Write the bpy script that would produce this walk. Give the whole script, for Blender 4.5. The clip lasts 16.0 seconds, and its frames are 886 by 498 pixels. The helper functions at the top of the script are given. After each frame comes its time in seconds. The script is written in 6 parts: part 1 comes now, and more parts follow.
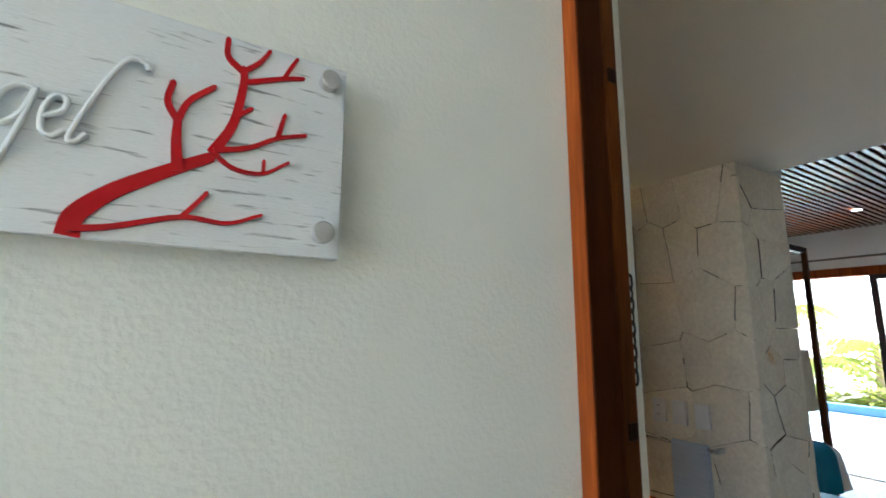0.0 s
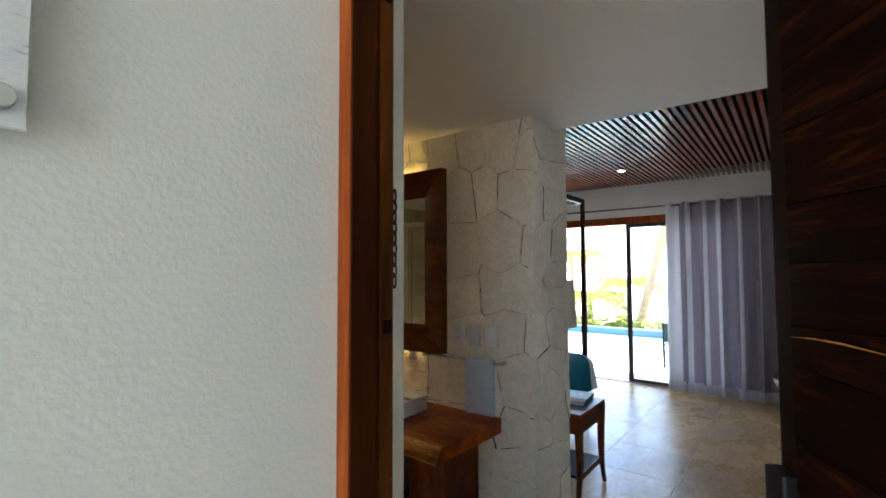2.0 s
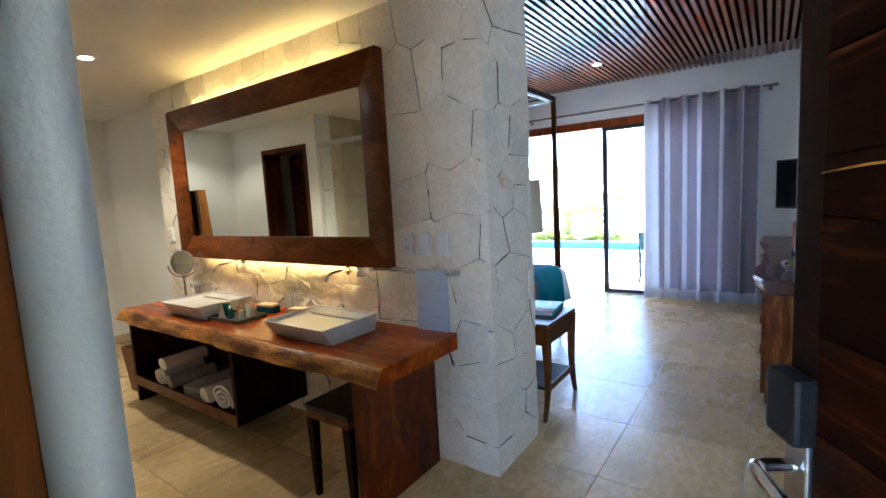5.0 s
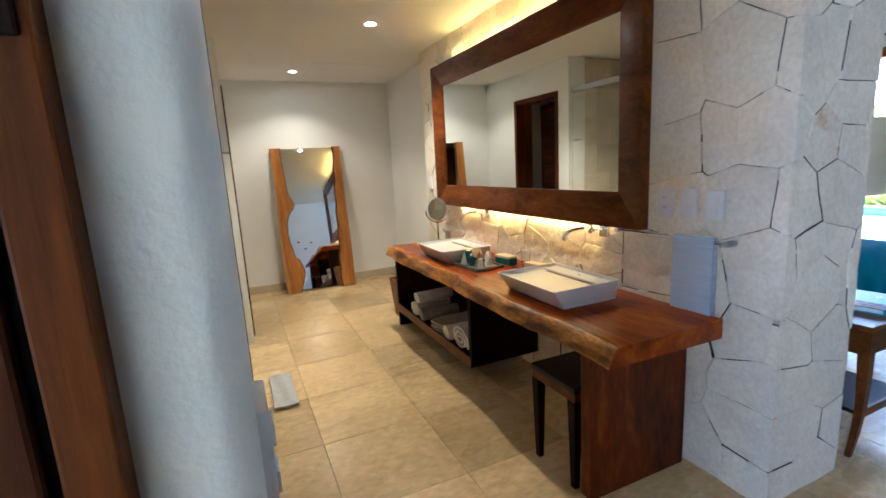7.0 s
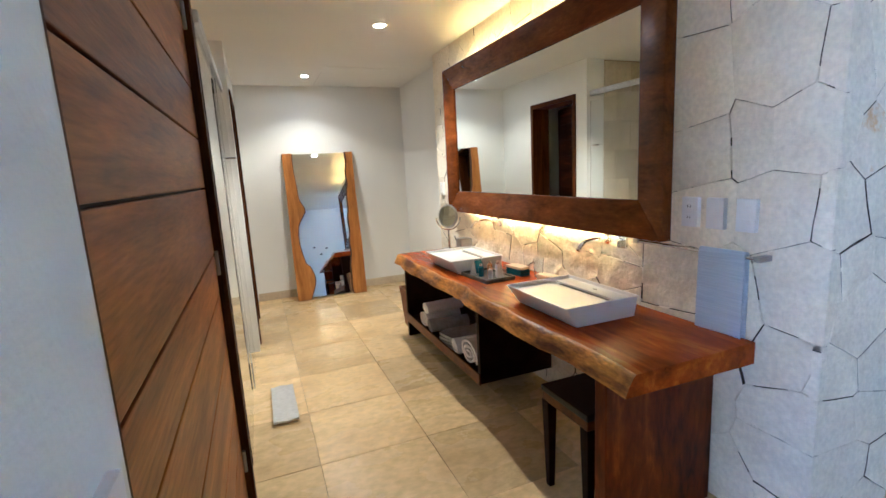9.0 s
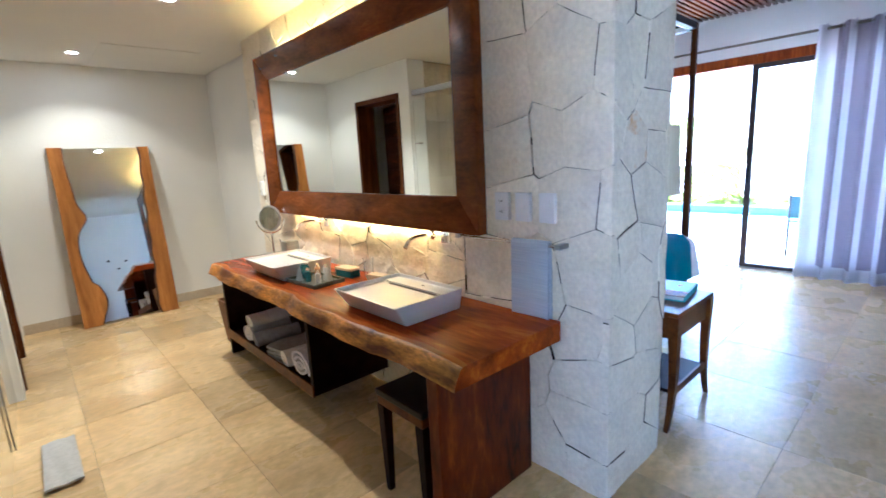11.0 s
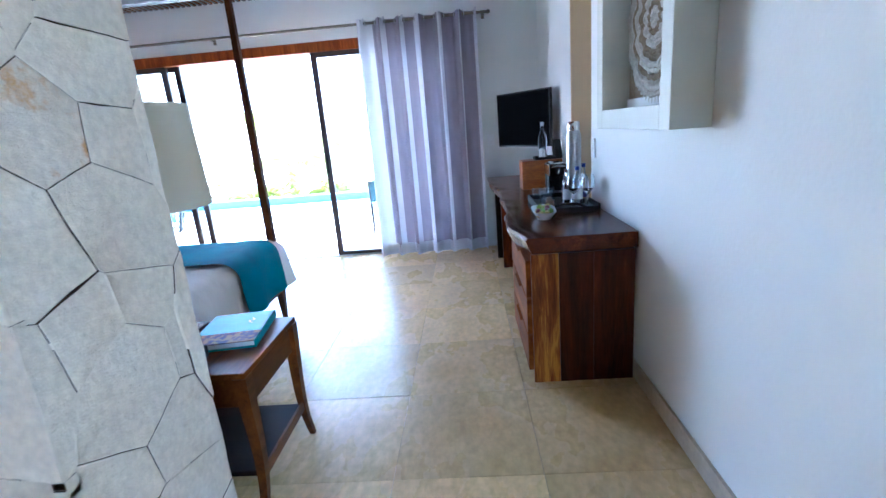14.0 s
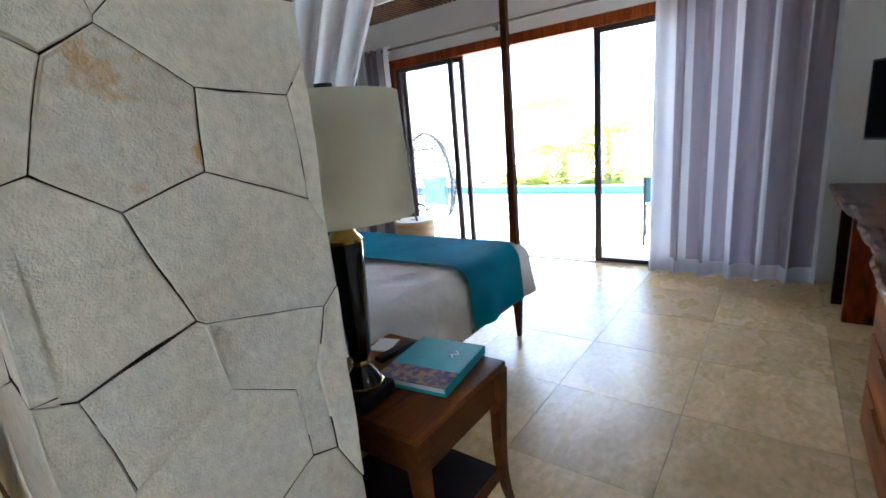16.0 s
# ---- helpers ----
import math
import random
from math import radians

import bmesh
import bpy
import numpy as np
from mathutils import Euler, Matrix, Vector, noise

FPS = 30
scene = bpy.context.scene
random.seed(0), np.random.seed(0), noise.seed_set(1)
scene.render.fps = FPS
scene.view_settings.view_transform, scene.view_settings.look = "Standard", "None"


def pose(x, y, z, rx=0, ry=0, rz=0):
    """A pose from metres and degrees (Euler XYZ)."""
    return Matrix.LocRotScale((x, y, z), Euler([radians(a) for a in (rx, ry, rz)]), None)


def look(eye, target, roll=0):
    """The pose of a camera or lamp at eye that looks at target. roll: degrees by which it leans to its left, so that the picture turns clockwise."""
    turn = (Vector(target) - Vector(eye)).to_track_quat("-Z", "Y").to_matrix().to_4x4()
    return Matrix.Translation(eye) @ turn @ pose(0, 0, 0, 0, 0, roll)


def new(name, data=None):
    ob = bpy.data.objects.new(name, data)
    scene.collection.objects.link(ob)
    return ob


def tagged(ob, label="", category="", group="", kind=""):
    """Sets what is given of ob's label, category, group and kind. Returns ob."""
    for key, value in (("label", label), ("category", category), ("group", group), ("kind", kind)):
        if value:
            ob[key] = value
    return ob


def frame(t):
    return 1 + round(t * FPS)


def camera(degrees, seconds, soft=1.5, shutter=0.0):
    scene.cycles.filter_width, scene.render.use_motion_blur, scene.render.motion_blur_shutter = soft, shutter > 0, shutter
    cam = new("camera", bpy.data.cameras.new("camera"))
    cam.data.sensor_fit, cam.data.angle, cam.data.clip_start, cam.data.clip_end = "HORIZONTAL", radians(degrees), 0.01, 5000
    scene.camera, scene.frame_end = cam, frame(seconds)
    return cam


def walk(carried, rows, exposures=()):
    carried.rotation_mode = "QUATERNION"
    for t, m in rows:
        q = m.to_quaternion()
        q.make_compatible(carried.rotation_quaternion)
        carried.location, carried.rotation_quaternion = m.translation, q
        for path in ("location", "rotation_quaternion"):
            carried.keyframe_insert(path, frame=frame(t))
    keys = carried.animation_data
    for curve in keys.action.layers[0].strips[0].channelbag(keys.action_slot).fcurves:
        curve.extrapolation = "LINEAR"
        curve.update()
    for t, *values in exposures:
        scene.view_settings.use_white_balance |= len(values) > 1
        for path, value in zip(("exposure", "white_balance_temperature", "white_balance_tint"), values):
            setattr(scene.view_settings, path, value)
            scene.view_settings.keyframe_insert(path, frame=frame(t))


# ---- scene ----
cam = camera(87.8, 16.0, soft=1.5, shutter=0.25)
PATH = [
    (0, (0.229, 0.099, 1.597), (1.272, 1.772, 1.932), 0.3),
    (0.5, (0.248, 0.082, 1.588), (1.449, 1.655, 1.871), 0.6),
    (1, (0.261, 0.053, 1.576), (1.592, 1.529, 1.805), 0.7),
    (1.5, (0.275, 0.035, 1.562), (1.729, 1.399, 1.723), 0.3),
    (2, (0.282, 0.022, 1.546), (1.866, 1.24, 1.643), -0.2),
    (2.5, (0.293, -0.003, 1.521), (2.001, 1.037, 1.518), -0.5),
    (3, (0.381, -0.021, 1.489), (2.122, 0.957, 1.39), -0.9),
    (3.2, (0.429, -0.028, 1.478), (2.173, 0.944, 1.359), -1.4),
    (5.5, (0.767, 0.14, 1.393), (2.266, 1.432, 1.107), -3.7),
    (6, (0.826, 0.181, 1.39), (2.07, 1.718, 1.089), -2.3),
    (6.5, (0.831, 0.213, 1.395), (1.826, 1.916, 1.063), -3.0),
    (7, (0.851, 0.222, 1.389), (1.648, 2.02, 1.026), -3.2),
    (7.5, (0.876, 0.24, 1.372), (1.493, 2.099, 0.966), -2.4),
    (8, (0.917, 0.278, 1.37), (1.526, 2.141, 0.972), -3.2),
    (10.3, (0.997, 0.356, 1.406), (2.023, 2.051, 1.132), -2.5),
    (10.5, (1.007, 0.363, 1.399), (2.09, 2.018, 1.1), -2.5),
    (11, (1.055, 0.37, 1.376), (2.366, 1.831, 0.998), -3.0),
    (11.5, (1.133, 0.372, 1.359), (2.627, 1.625, 0.916), -3.3),
    (12, (1.258, 0.395, 1.343), (2.88, 1.466, 0.872), -3.3),
    (12.5, (1.4, 0.418, 1.347), (3.088, 1.391, 0.894), -2.9),
    (13, (1.546, 0.413, 1.341), (3.333, 1.155, 0.836), -3.0),
    (13.5, (1.734, 0.435, 1.353), (3.647, 0.797, 0.892), -4.4),
    (14, (1.901, 0.393, 1.34), (3.832, 0.515, 0.831), -4.9),
    (14.5, (2.104, 0.346, 1.342), (4.01, 0.678, 0.834), -2.7),
    (15, (2.251, 0.361, 1.33), (4.064, 1.007, 0.787), -3.5),
    (15.5, (2.376, 0.439, 1.346), (4.064, 1.387, 0.842), -3.0),
    (16, (2.484, 0.468, 1.349), (4.042, 1.632, 0.882), -5.0),
]
EXPOSURES = [(0, 2.7, 5650, 7), (2.5, 2.88, 5750, 11), (3.2, 3.05, 5850, 11), (5.5, 3.8, 4700, 11), (7, 4.0, 4800, 14), (8, 4.28, 4650, 15), (10.5, 4.32, 4450, 13), (12, 4.3, 4650, 15), (13, 4.55, 4700, 15), (13.7, 4.4, 4600, 12), (14.5, 4.2, 4800, 10), (15.2, 3.93, 5250, 9), (16, 3.58, 5500, 10)]
walk(cam, [(t, look(eye, target, roll)) for t, eye, target, roll in PATH], EXPOSURES)

# ---- world, sun, lamps ----
world = bpy.data.worlds.new("sky")
scene.world = world
world.use_nodes = True
wn = world.node_tree
sky = wn.nodes.new("ShaderNodeTexSky")
sky.sky_type, sky.sun_disc = "NISHITA", False
sky.sun_elevation, sky.sun_rotation = radians(58), radians(60)
wn.links.new(sky.outputs[0], wn.nodes["Background"].inputs[0])
wn.nodes["Background"].inputs[1].default_value = 0.15

sun_data = bpy.data.lights.new("sun", "SUN")
sun_data.energy, sun_data.angle, sun_data.color = 5.0, radians(0.53), (1.0, 0.95, 0.87)
sun = new("sun", sun_data)
sun.matrix_world = look((30, 14, 50), (7.5, 1, 0))

WARM = (1.0, 0.77, 0.43)


def downlight_lamp(x, y, z, watts, cone=110):
    d = bpy.data.lights.new("downlight_lamp", "SPOT")
    d.energy, d.color, d.spot_size, d.spot_blend, d.shadow_soft_size = watts, WARM, radians(cone), 0.6, 0.03
    o = new("downlight_lamp", d)
    o.location = (x, y, z)
    return o


DOWNLIGHTS = [(1.9, 3.66), (1.56, 5.4)]
DOWNLIGHT_WATTS = [7.6, 2.5]
for (lx, ly), w in zip(DOWNLIGHTS, DOWNLIGHT_WATTS):
    downlight_lamp(lx, ly, 2.39, w, 125)

# ---- materials ----
def mat(name, c1, c2=None, scale=6.0, rough=0.6, bump=0.0, bump_scale=60.0, metal=0.0, stretch=(1, 1, 1), detail=6.0, coat=0.0,
        rough2=None, fine=0.0, vary=0.0, contrast=(0.35, 0.65), spec=0.5, emit=0.0, emit_colour=None, sheen=0.0, stain=None, relief=0.0):
    """A Principled surface: two colours mixed by noise, a finer grain over it, relief, and a change from piece to piece."""
    m = bpy.data.materials.new(name)
    m.use_nodes = True
    t = m.node_tree
    n, ln = t.nodes, t.links
    b = n["Principled BSDF"]
    b.inputs["Metallic"].default_value = metal
    b.inputs["Roughness"].default_value = rough
    b.inputs["Coat Weight"].default_value = coat
    b.inputs["Coat Roughness"].default_value = 0.12
    b.inputs["Specular IOR Level"].default_value = spec
    b.inputs["Sheen Weight"].default_value = sheen
    b.inputs["Base Color"].default_value = (*c1, 1)
    if emit:
        b.inputs["Emission Color"].default_value = (*(emit_colour or c1), 1)
        b.inputs["Emission Strength"].default_value = emit
    co = n.new("ShaderNodeTexCoord")
    mp = n.new("ShaderNodeMapping")
    mp.inputs["Scale"].default_value = stretch
    ln.new(co.outputs["Object"], mp.inputs[0])
    colour = None
    if vary:
        info = n.new("ShaderNodeObjectInfo")
        shift = n.new("ShaderNodeVectorMath")
        shift.operation = "SCALE"
        shift.inputs[0].default_value = (37.0, 17.0, 53.0)
        ln.new(info.outputs["Random"], shift.inputs["Scale"])
        ln.new(shift.outputs[0], mp.inputs["Location"])
    if c2:
        no = n.new("ShaderNodeTexNoise")
        no.inputs["Scale"].default_value, no.inputs["Detail"].default_value = scale, detail
        ln.new(mp.outputs[0], no.inputs["Vector"])
        ra = n.new("ShaderNodeValToRGB")
        ra.color_ramp.elements[0].position, ra.color_ramp.elements[1].position = contrast
        ra.color_ramp.elements[0].color, ra.color_ramp.elements[1].color = (*c1, 1), (*c2, 1)
        ln.new(no.outputs[0], ra.inputs[0])
        colour = ra.outputs[0]
        if rough2 is not None:
            mr = n.new("ShaderNodeMapRange")
            mr.inputs[1].default_value, mr.inputs[2].default_value = contrast
            mr.inputs[3].default_value, mr.inputs[4].default_value = rough, rough2
            ln.new(no.outputs[0], mr.inputs[0])
            ln.new(mr.outputs[0], b.inputs["Roughness"])
    if fine and colour:
        nf = n.new("ShaderNodeTexNoise")
        nf.inputs["Scale"].default_value, nf.inputs["Detail"].default_value = scale * 9, 4
        ln.new(mp.outputs[0], nf.inputs["Vector"])
        mr = n.new("ShaderNodeMapRange")
        mr.inputs[1].default_value, mr.inputs[2].default_value = 0.3, 0.7
        mr.inputs[3].default_value, mr.inputs[4].default_value = 1 - fine, 1 + fine
        ln.new(nf.outputs[0], mr.inputs[0])
        mu = n.new("ShaderNodeVectorMath")
        mu.operation = "SCALE"
        ln.new(colour, mu.inputs[0])
        ln.new(mr.outputs[0], mu.inputs["Scale"])
        colour = mu.outputs[0]
    if stain and colour:
        stain_colour, stain_scale, lo, hi = stain
        ns_ = n.new("ShaderNodeTexNoise")
        ns_.inputs["Scale"].default_value, ns_.inputs["Detail"].default_value, ns_.inputs["Roughness"].default_value = stain_scale, 9, 0.7
        ln.new(mp.outputs[0], ns_.inputs["Vector"])
        mr = n.new("ShaderNodeMapRange")
        mr.inputs[1].default_value, mr.inputs[2].default_value = lo, hi
        ln.new(ns_.outputs[0], mr.inputs[0])
        mixn = n.new("ShaderNodeMix")
        mixn.data_type = "RGBA"
        ln.new(mr.outputs[0], mixn.inputs[0])
        ln.new(colour, mixn.inputs[6])
        mixn.inputs[7].default_value = (*stain_colour, 1)
        colour = mixn.outputs[2]
    if vary and colour:
        mr = n.new("ShaderNodeMapRange")
        mr.inputs[3].default_value, mr.inputs[4].default_value = 1 - vary, 1 + vary
        ln.new(info.outputs["Random"], mr.inputs[0])
        mu = n.new("ShaderNodeVectorMath")
        mu.operation = "SCALE"
        ln.new(colour, mu.inputs[0])
        ln.new(mr.outputs[0], mu.inputs["Scale"])
        colour = mu.outputs[0]
    if colour:
        ln.new(colour, b.inputs["Base Color"])
    if bump:
        nb = n.new("ShaderNodeTexNoise")
        nb.inputs["Scale"].default_value, nb.inputs["Detail"].default_value = bump_scale, 5
        ln.new(mp.outputs[0], nb.inputs["Vector"])
        bu = n.new("ShaderNodeBump")
        bu.inputs["Strength"].default_value, bu.inputs["Distance"].default_value = min(bump, 1.0), 0.004 * max(bump, 1.0)
        ln.new(nb.outputs[0], bu.inputs["Height"])
        if relief:
            nr = n.new("ShaderNodeTexNoise")
            nr.inputs["Scale"].default_value, nr.inputs["Detail"].default_value = bump_scale * 0.22, 7
            ln.new(mp.outputs[0], nr.inputs["Vector"])
            br = n.new("ShaderNodeBump")
            br.inputs["Strength"].default_value, br.inputs["Distance"].default_value = 1.0, relief
            ln.new(nr.outputs[0], br.inputs["Height"])
            ln.new(br.outputs[0], bu.inputs["Normal"])
        ln.new(bu.outputs[0], b.inputs["Normal"])
    return m


def glass(name, colour=(1, 1, 1), rough=0.0, ior=1.45):
    m = bpy.data.materials.new(name)
    m.use_nodes = True
    b = m.node_tree.nodes["Principled BSDF"]
    b.inputs["Base Color"].default_value = (*colour, 1)
    b.inputs["Roughness"].default_value, b.inputs["IOR"].default_value = rough, ior
    b.inputs["Transmission Weight"].default_value = 1.0
    return m


def cloth_sheer(name, colour, through_part, weave=900.0):
    m = bpy.data.materials.new(name)
    m.use_nodes = True
    t = m.node_tree
    b = t.nodes["Principled BSDF"]
    b.inputs["Base Color"].default_value, b.inputs["Roughness"].default_value = (*colour, 1), 0.9
    tr = t.nodes.new("ShaderNodeBsdfTranslucent")
    tr.inputs[0].default_value = (*colour, 1)
    mx = t.nodes.new("ShaderNodeMixShader")
    mx.inputs[0].default_value = through_part
    no = t.nodes.new("ShaderNodeTexNoise")
    no.inputs["Scale"].default_value = weave
    bu = t.nodes.new("ShaderNodeBump")
    bu.inputs["Strength"].default_value, bu.inputs["Distance"].default_value = 0.25, 0.002
    co = t.nodes.new("ShaderNodeTexCoord")
    t.links.new(co.outputs["Object"], no.inputs["Vector"])
    t.links.new(no.outputs[0], bu.inputs["Height"])
    t.links.new(bu.outputs[0], b.inputs["Normal"])
    t.links.new(b.outputs[0], mx.inputs[1])
    t.links.new(tr.outputs[0], mx.inputs[2])
    t.links.new(mx.outputs[0], t.nodes["Material Output"].inputs[0])
    return m


def wood(name, dark, mid, light, across, scale=2.2, rough=0.3, spec=0.22, vary=0.0, stops=(0.30, 0.45, 0.58, 0.74), bump=0.12):
    """Streaked timber: long drawn noise through four tones, fine pores over it. across is the stretch of each axis."""
    m = bpy.data.materials.new(name)
    m.use_nodes = True
    n, ln = m.node_tree.nodes, m.node_tree.links
    b = n["Principled BSDF"]
    b.inputs["Roughness"].default_value, b.inputs["Specular IOR Level"].default_value = rough, spec
    co, mp = n.new("ShaderNodeTexCoord"), n.new("ShaderNodeMapping")
    mp.inputs["Scale"].default_value = across
    ln.new(co.outputs["Object"], mp.inputs[0])
    info = n.new("ShaderNodeObjectInfo")
    shift = n.new("ShaderNodeVectorMath")
    shift.operation = "SCALE"
    shift.inputs[0].default_value = (31.0, 47.0, 23.0)
    ln.new(info.outputs["Random"], shift.inputs["Scale"])
    ln.new(shift.outputs[0], mp.inputs["Location"])
    broad, pores = n.new("ShaderNodeTexNoise"), n.new("ShaderNodeTexNoise")
    for node, sc, det, dist in ((broad, scale, 7, 0.9), (pores, scale * 8, 5, 0.3)):
        node.inputs["Scale"].default_value, node.inputs["Detail"].default_value, node.inputs["Distortion"].default_value = sc, det, dist
        node.inputs["Roughness"].default_value = 0.6
        ln.new(mp.outputs[0], node.inputs["Vector"])
    mixv = n.new("ShaderNodeMix")
    mixv.inputs[0].default_value = 0.3
    ln.new(broad.outputs[0], mixv.inputs[2])
    ln.new(pores.outputs[0], mixv.inputs[3])
    ra = n.new("ShaderNodeValToRGB")
    e = ra.color_ramp.elements
    e[0].position, e[0].color = stops[0], (*dark, 1)
    e[1].position, e[1].color = stops[3], (*light, 1)
    for p, c in ((stops[1], tuple(0.45 * a + 0.55 * q for a, q in zip(dark, mid))), (stops[2], mid)):
        el = e.new(p)
        el.color = (*c, 1)
    ln.new(mixv.outputs[0], ra.inputs[0])
    mr = n.new("ShaderNodeMapRange")
    mr.inputs[3].default_value, mr.inputs[4].default_value = 1 - vary, 1 + vary
    ln.new(info.outputs["Random"], mr.inputs[0])
    mu = n.new("ShaderNodeVectorMath")
    mu.operation = "SCALE"
    ln.new(ra.outputs[0], mu.inputs[0])
    ln.new(mr.outputs[0], mu.inputs["Scale"])
    ln.new(mu.outputs[0], b.inputs["Base Color"])
    bu = n.new("ShaderNodeBump")
    bu.inputs["Strength"].default_value, bu.inputs["Distance"].default_value = bump, 0.003
    ln.new(pores.outputs[0], bu.inputs["Height"])
    ln.new(bu.outputs[0], b.inputs["Normal"])
    return m


PLASTER = mat("plaster_white", (0.86, 0.86, 0.84), (0.82, 0.82, 0.80), 1.3, 0.75, 0.35, 55)
PLASTER_ROUGH = mat("plaster_stucco", (0.80, 0.79, 0.72), (0.73, 0.73, 0.67), 2.2, 0.8, 0.3, 150)
CEILING_PAINT = mat("ceiling_paint", (0.78, 0.77, 0.73), (0.74, 0.73, 0.69), 0.9, 0.8, 0.08, 40)
TRAVERTINE = mat("travertine_floor", (0.75, 0.57, 0.30), (0.56, 0.395, 0.175), 2.3, 0.24, 0.25, 18, stretch=(1, 1.5, 1), rough2=0.32, fine=0.13, vary=0.20, spec=0.4, contrast=(0.34, 0.66), stain=((0.43, 0.295, 0.135), 3.2, 0.55, 0.80), relief=0.002)
GROUT = mat("floor_grout", (0.40, 0.32, 0.21), (0.33, 0.26, 0.17), 20, 0.8)
STONE = mat("limestone_blocks", (0.90, 0.845, 0.725), (0.81, 0.745, 0.625), 6.0, 0.9, 0.5, 240, fine=0.08, vary=0.07, contrast=(0.34, 0.74), stain=((0.68, 0.58, 0.44), 9.0, 0.60, 0.82), relief=0.003)
STONE_STAINED = mat("stained_limestone", (0.89, 0.83, 0.715), (0.80, 0.73, 0.61), 6.0, 0.9, 0.5, 240, fine=0.08, stain=((0.70, 0.45, 0.20), 9.0, 0.50, 0.60), relief=0.003)
STONE_SPLIT = mat("split_limestone", (0.88, 0.82, 0.69), (0.77, 0.70, 0.57), 5, 0.9, 0.9, 60, fine=0.08, vary=0.08, relief=0.022)
STONE_JOINT = mat("stone_joint", (0.07, 0.05, 0.034), (0.03, 0.022, 0.015), 20, 0.95, 0.5, 60, spec=0.1)
SHOWER_TILE = mat("shower_travertine", (0.66, 0.60, 0.47), (0.52, 0.46, 0.34), 3.0, 0.6, 0.3, 40, fine=0.08, vary=0.16)
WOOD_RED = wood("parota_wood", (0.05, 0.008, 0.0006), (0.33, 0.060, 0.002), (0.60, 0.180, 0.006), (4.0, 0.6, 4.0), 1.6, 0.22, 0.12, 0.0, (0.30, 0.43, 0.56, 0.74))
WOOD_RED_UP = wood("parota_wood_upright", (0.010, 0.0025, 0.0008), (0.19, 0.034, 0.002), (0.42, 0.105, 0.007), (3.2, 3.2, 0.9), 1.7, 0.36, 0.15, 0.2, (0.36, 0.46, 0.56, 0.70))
DESK_SIDE = wood("desk_side_wood", (0.012, 0.003, 0.001), (0.085, 0.018, 0.003), (0.19, 0.047, 0.008), (4.0, 4.0, 0.6), 2.2, 0.32, 0.18, 0.2)
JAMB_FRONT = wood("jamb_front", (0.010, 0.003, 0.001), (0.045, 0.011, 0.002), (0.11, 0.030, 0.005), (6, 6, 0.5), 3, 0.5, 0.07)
DRAWER_WOOD = wood("drawer_wood", (0.06, 0.015, 0.004), (0.25, 0.072, 0.012), (0.42, 0.15, 0.026), (0.55, 4.5, 4.5), 2.2, 0.5, 0.05, 0.1)
WOOD_SLAB_X = wood("parota_slab", (0.02, 0.005, 0.002), (0.11, 0.024, 0.005), (0.24, 0.066, 0.012), (0.55, 4.5, 4.5), 2.2, 0.2, 0.35)
LIVE_EDGE = mat("live_edge_sapwood", (0.62, 0.27, 0.03), (0.10, 0.028, 0.005), 9, 0.35, 1.0, 30, stretch=(1, 0.4, 1.6), fine=0.35, spec=0.3, contrast=(0.40, 0.62), relief=0.012)
SAP_TOP = wood("sapwood_band", (0.20, 0.045, 0.005), (0.42, 0.125, 0.012), (0.60, 0.24, 0.032), (4.5, 0.55, 4.5), 2.4, 0.26, 0.15)
WOOD_DARK = mat("dark_stained_wood", (0.016, 0.0055, 0.003), (0.007, 0.003, 0.002), 3, 0.45, 0.1, 50, stretch=(4, 1, 4), fine=0.2, spec=0.06)
WOOD_FRAME = wood("mahogany_frame", (0.045, 0.012, 0.002), (0.155, 0.042, 0.006), (0.25, 0.080, 0.012), (3.5, 1.0, 3.5), 2.4, 0.25, 0.22)
WOOD_DOOR = wood("door_planks", (0.003, 0.0012, 0.0008), (0.019, 0.0045, 0.0012), (0.105, 0.025, 0.004), (0.9, 0.9, 9), 2.2, 0.5, 0.04, 0.35, (0.34, 0.46, 0.55, 0.67))
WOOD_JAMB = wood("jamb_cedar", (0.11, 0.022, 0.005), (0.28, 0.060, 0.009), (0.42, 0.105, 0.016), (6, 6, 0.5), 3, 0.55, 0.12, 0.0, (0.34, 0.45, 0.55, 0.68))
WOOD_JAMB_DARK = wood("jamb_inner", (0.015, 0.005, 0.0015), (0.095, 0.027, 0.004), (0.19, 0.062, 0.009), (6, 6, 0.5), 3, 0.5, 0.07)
WOOD_SLAT = mat("ceiling_slats", (0.26, 0.085, 0.03), (0.13, 0.04, 0.016), 3, 0.25, 0.1, 50, stretch=(0.6, 6, 6), fine=0.2, coat=0.3)
WOOD_PALE = wood("golden_live_edge", (0.20, 0.065, 0.012), (0.47, 0.20, 0.035), (0.66, 0.34, 0.08), (4.5, 4.5, 0.5), 2.4, 0.45, 0.25)
WOOD_TABLE = wood("bedside_wood", (0.030, 0.008, 0.002), (0.15, 0.046, 0.007), (0.26, 0.092, 0.016), (0.8, 4.5, 4.5), 2.4, 0.32, 0.15, 0.12)
BLACK_VOID = mat("black_backing", (0.006, 0.005, 0.005), (0.010, 0.009, 0.008), 8, 0.9, spec=0.1)
BLACK_PLASTIC = mat("black_plastic", (0.008, 0.008, 0.009), (0.013, 0.013, 0.013), 30, 0.4, 0.05, 200, spec=0.25)
BLACK_GLOSS = mat("black_gloss", (0.008, 0.008, 0.009), None, rough=0.12)
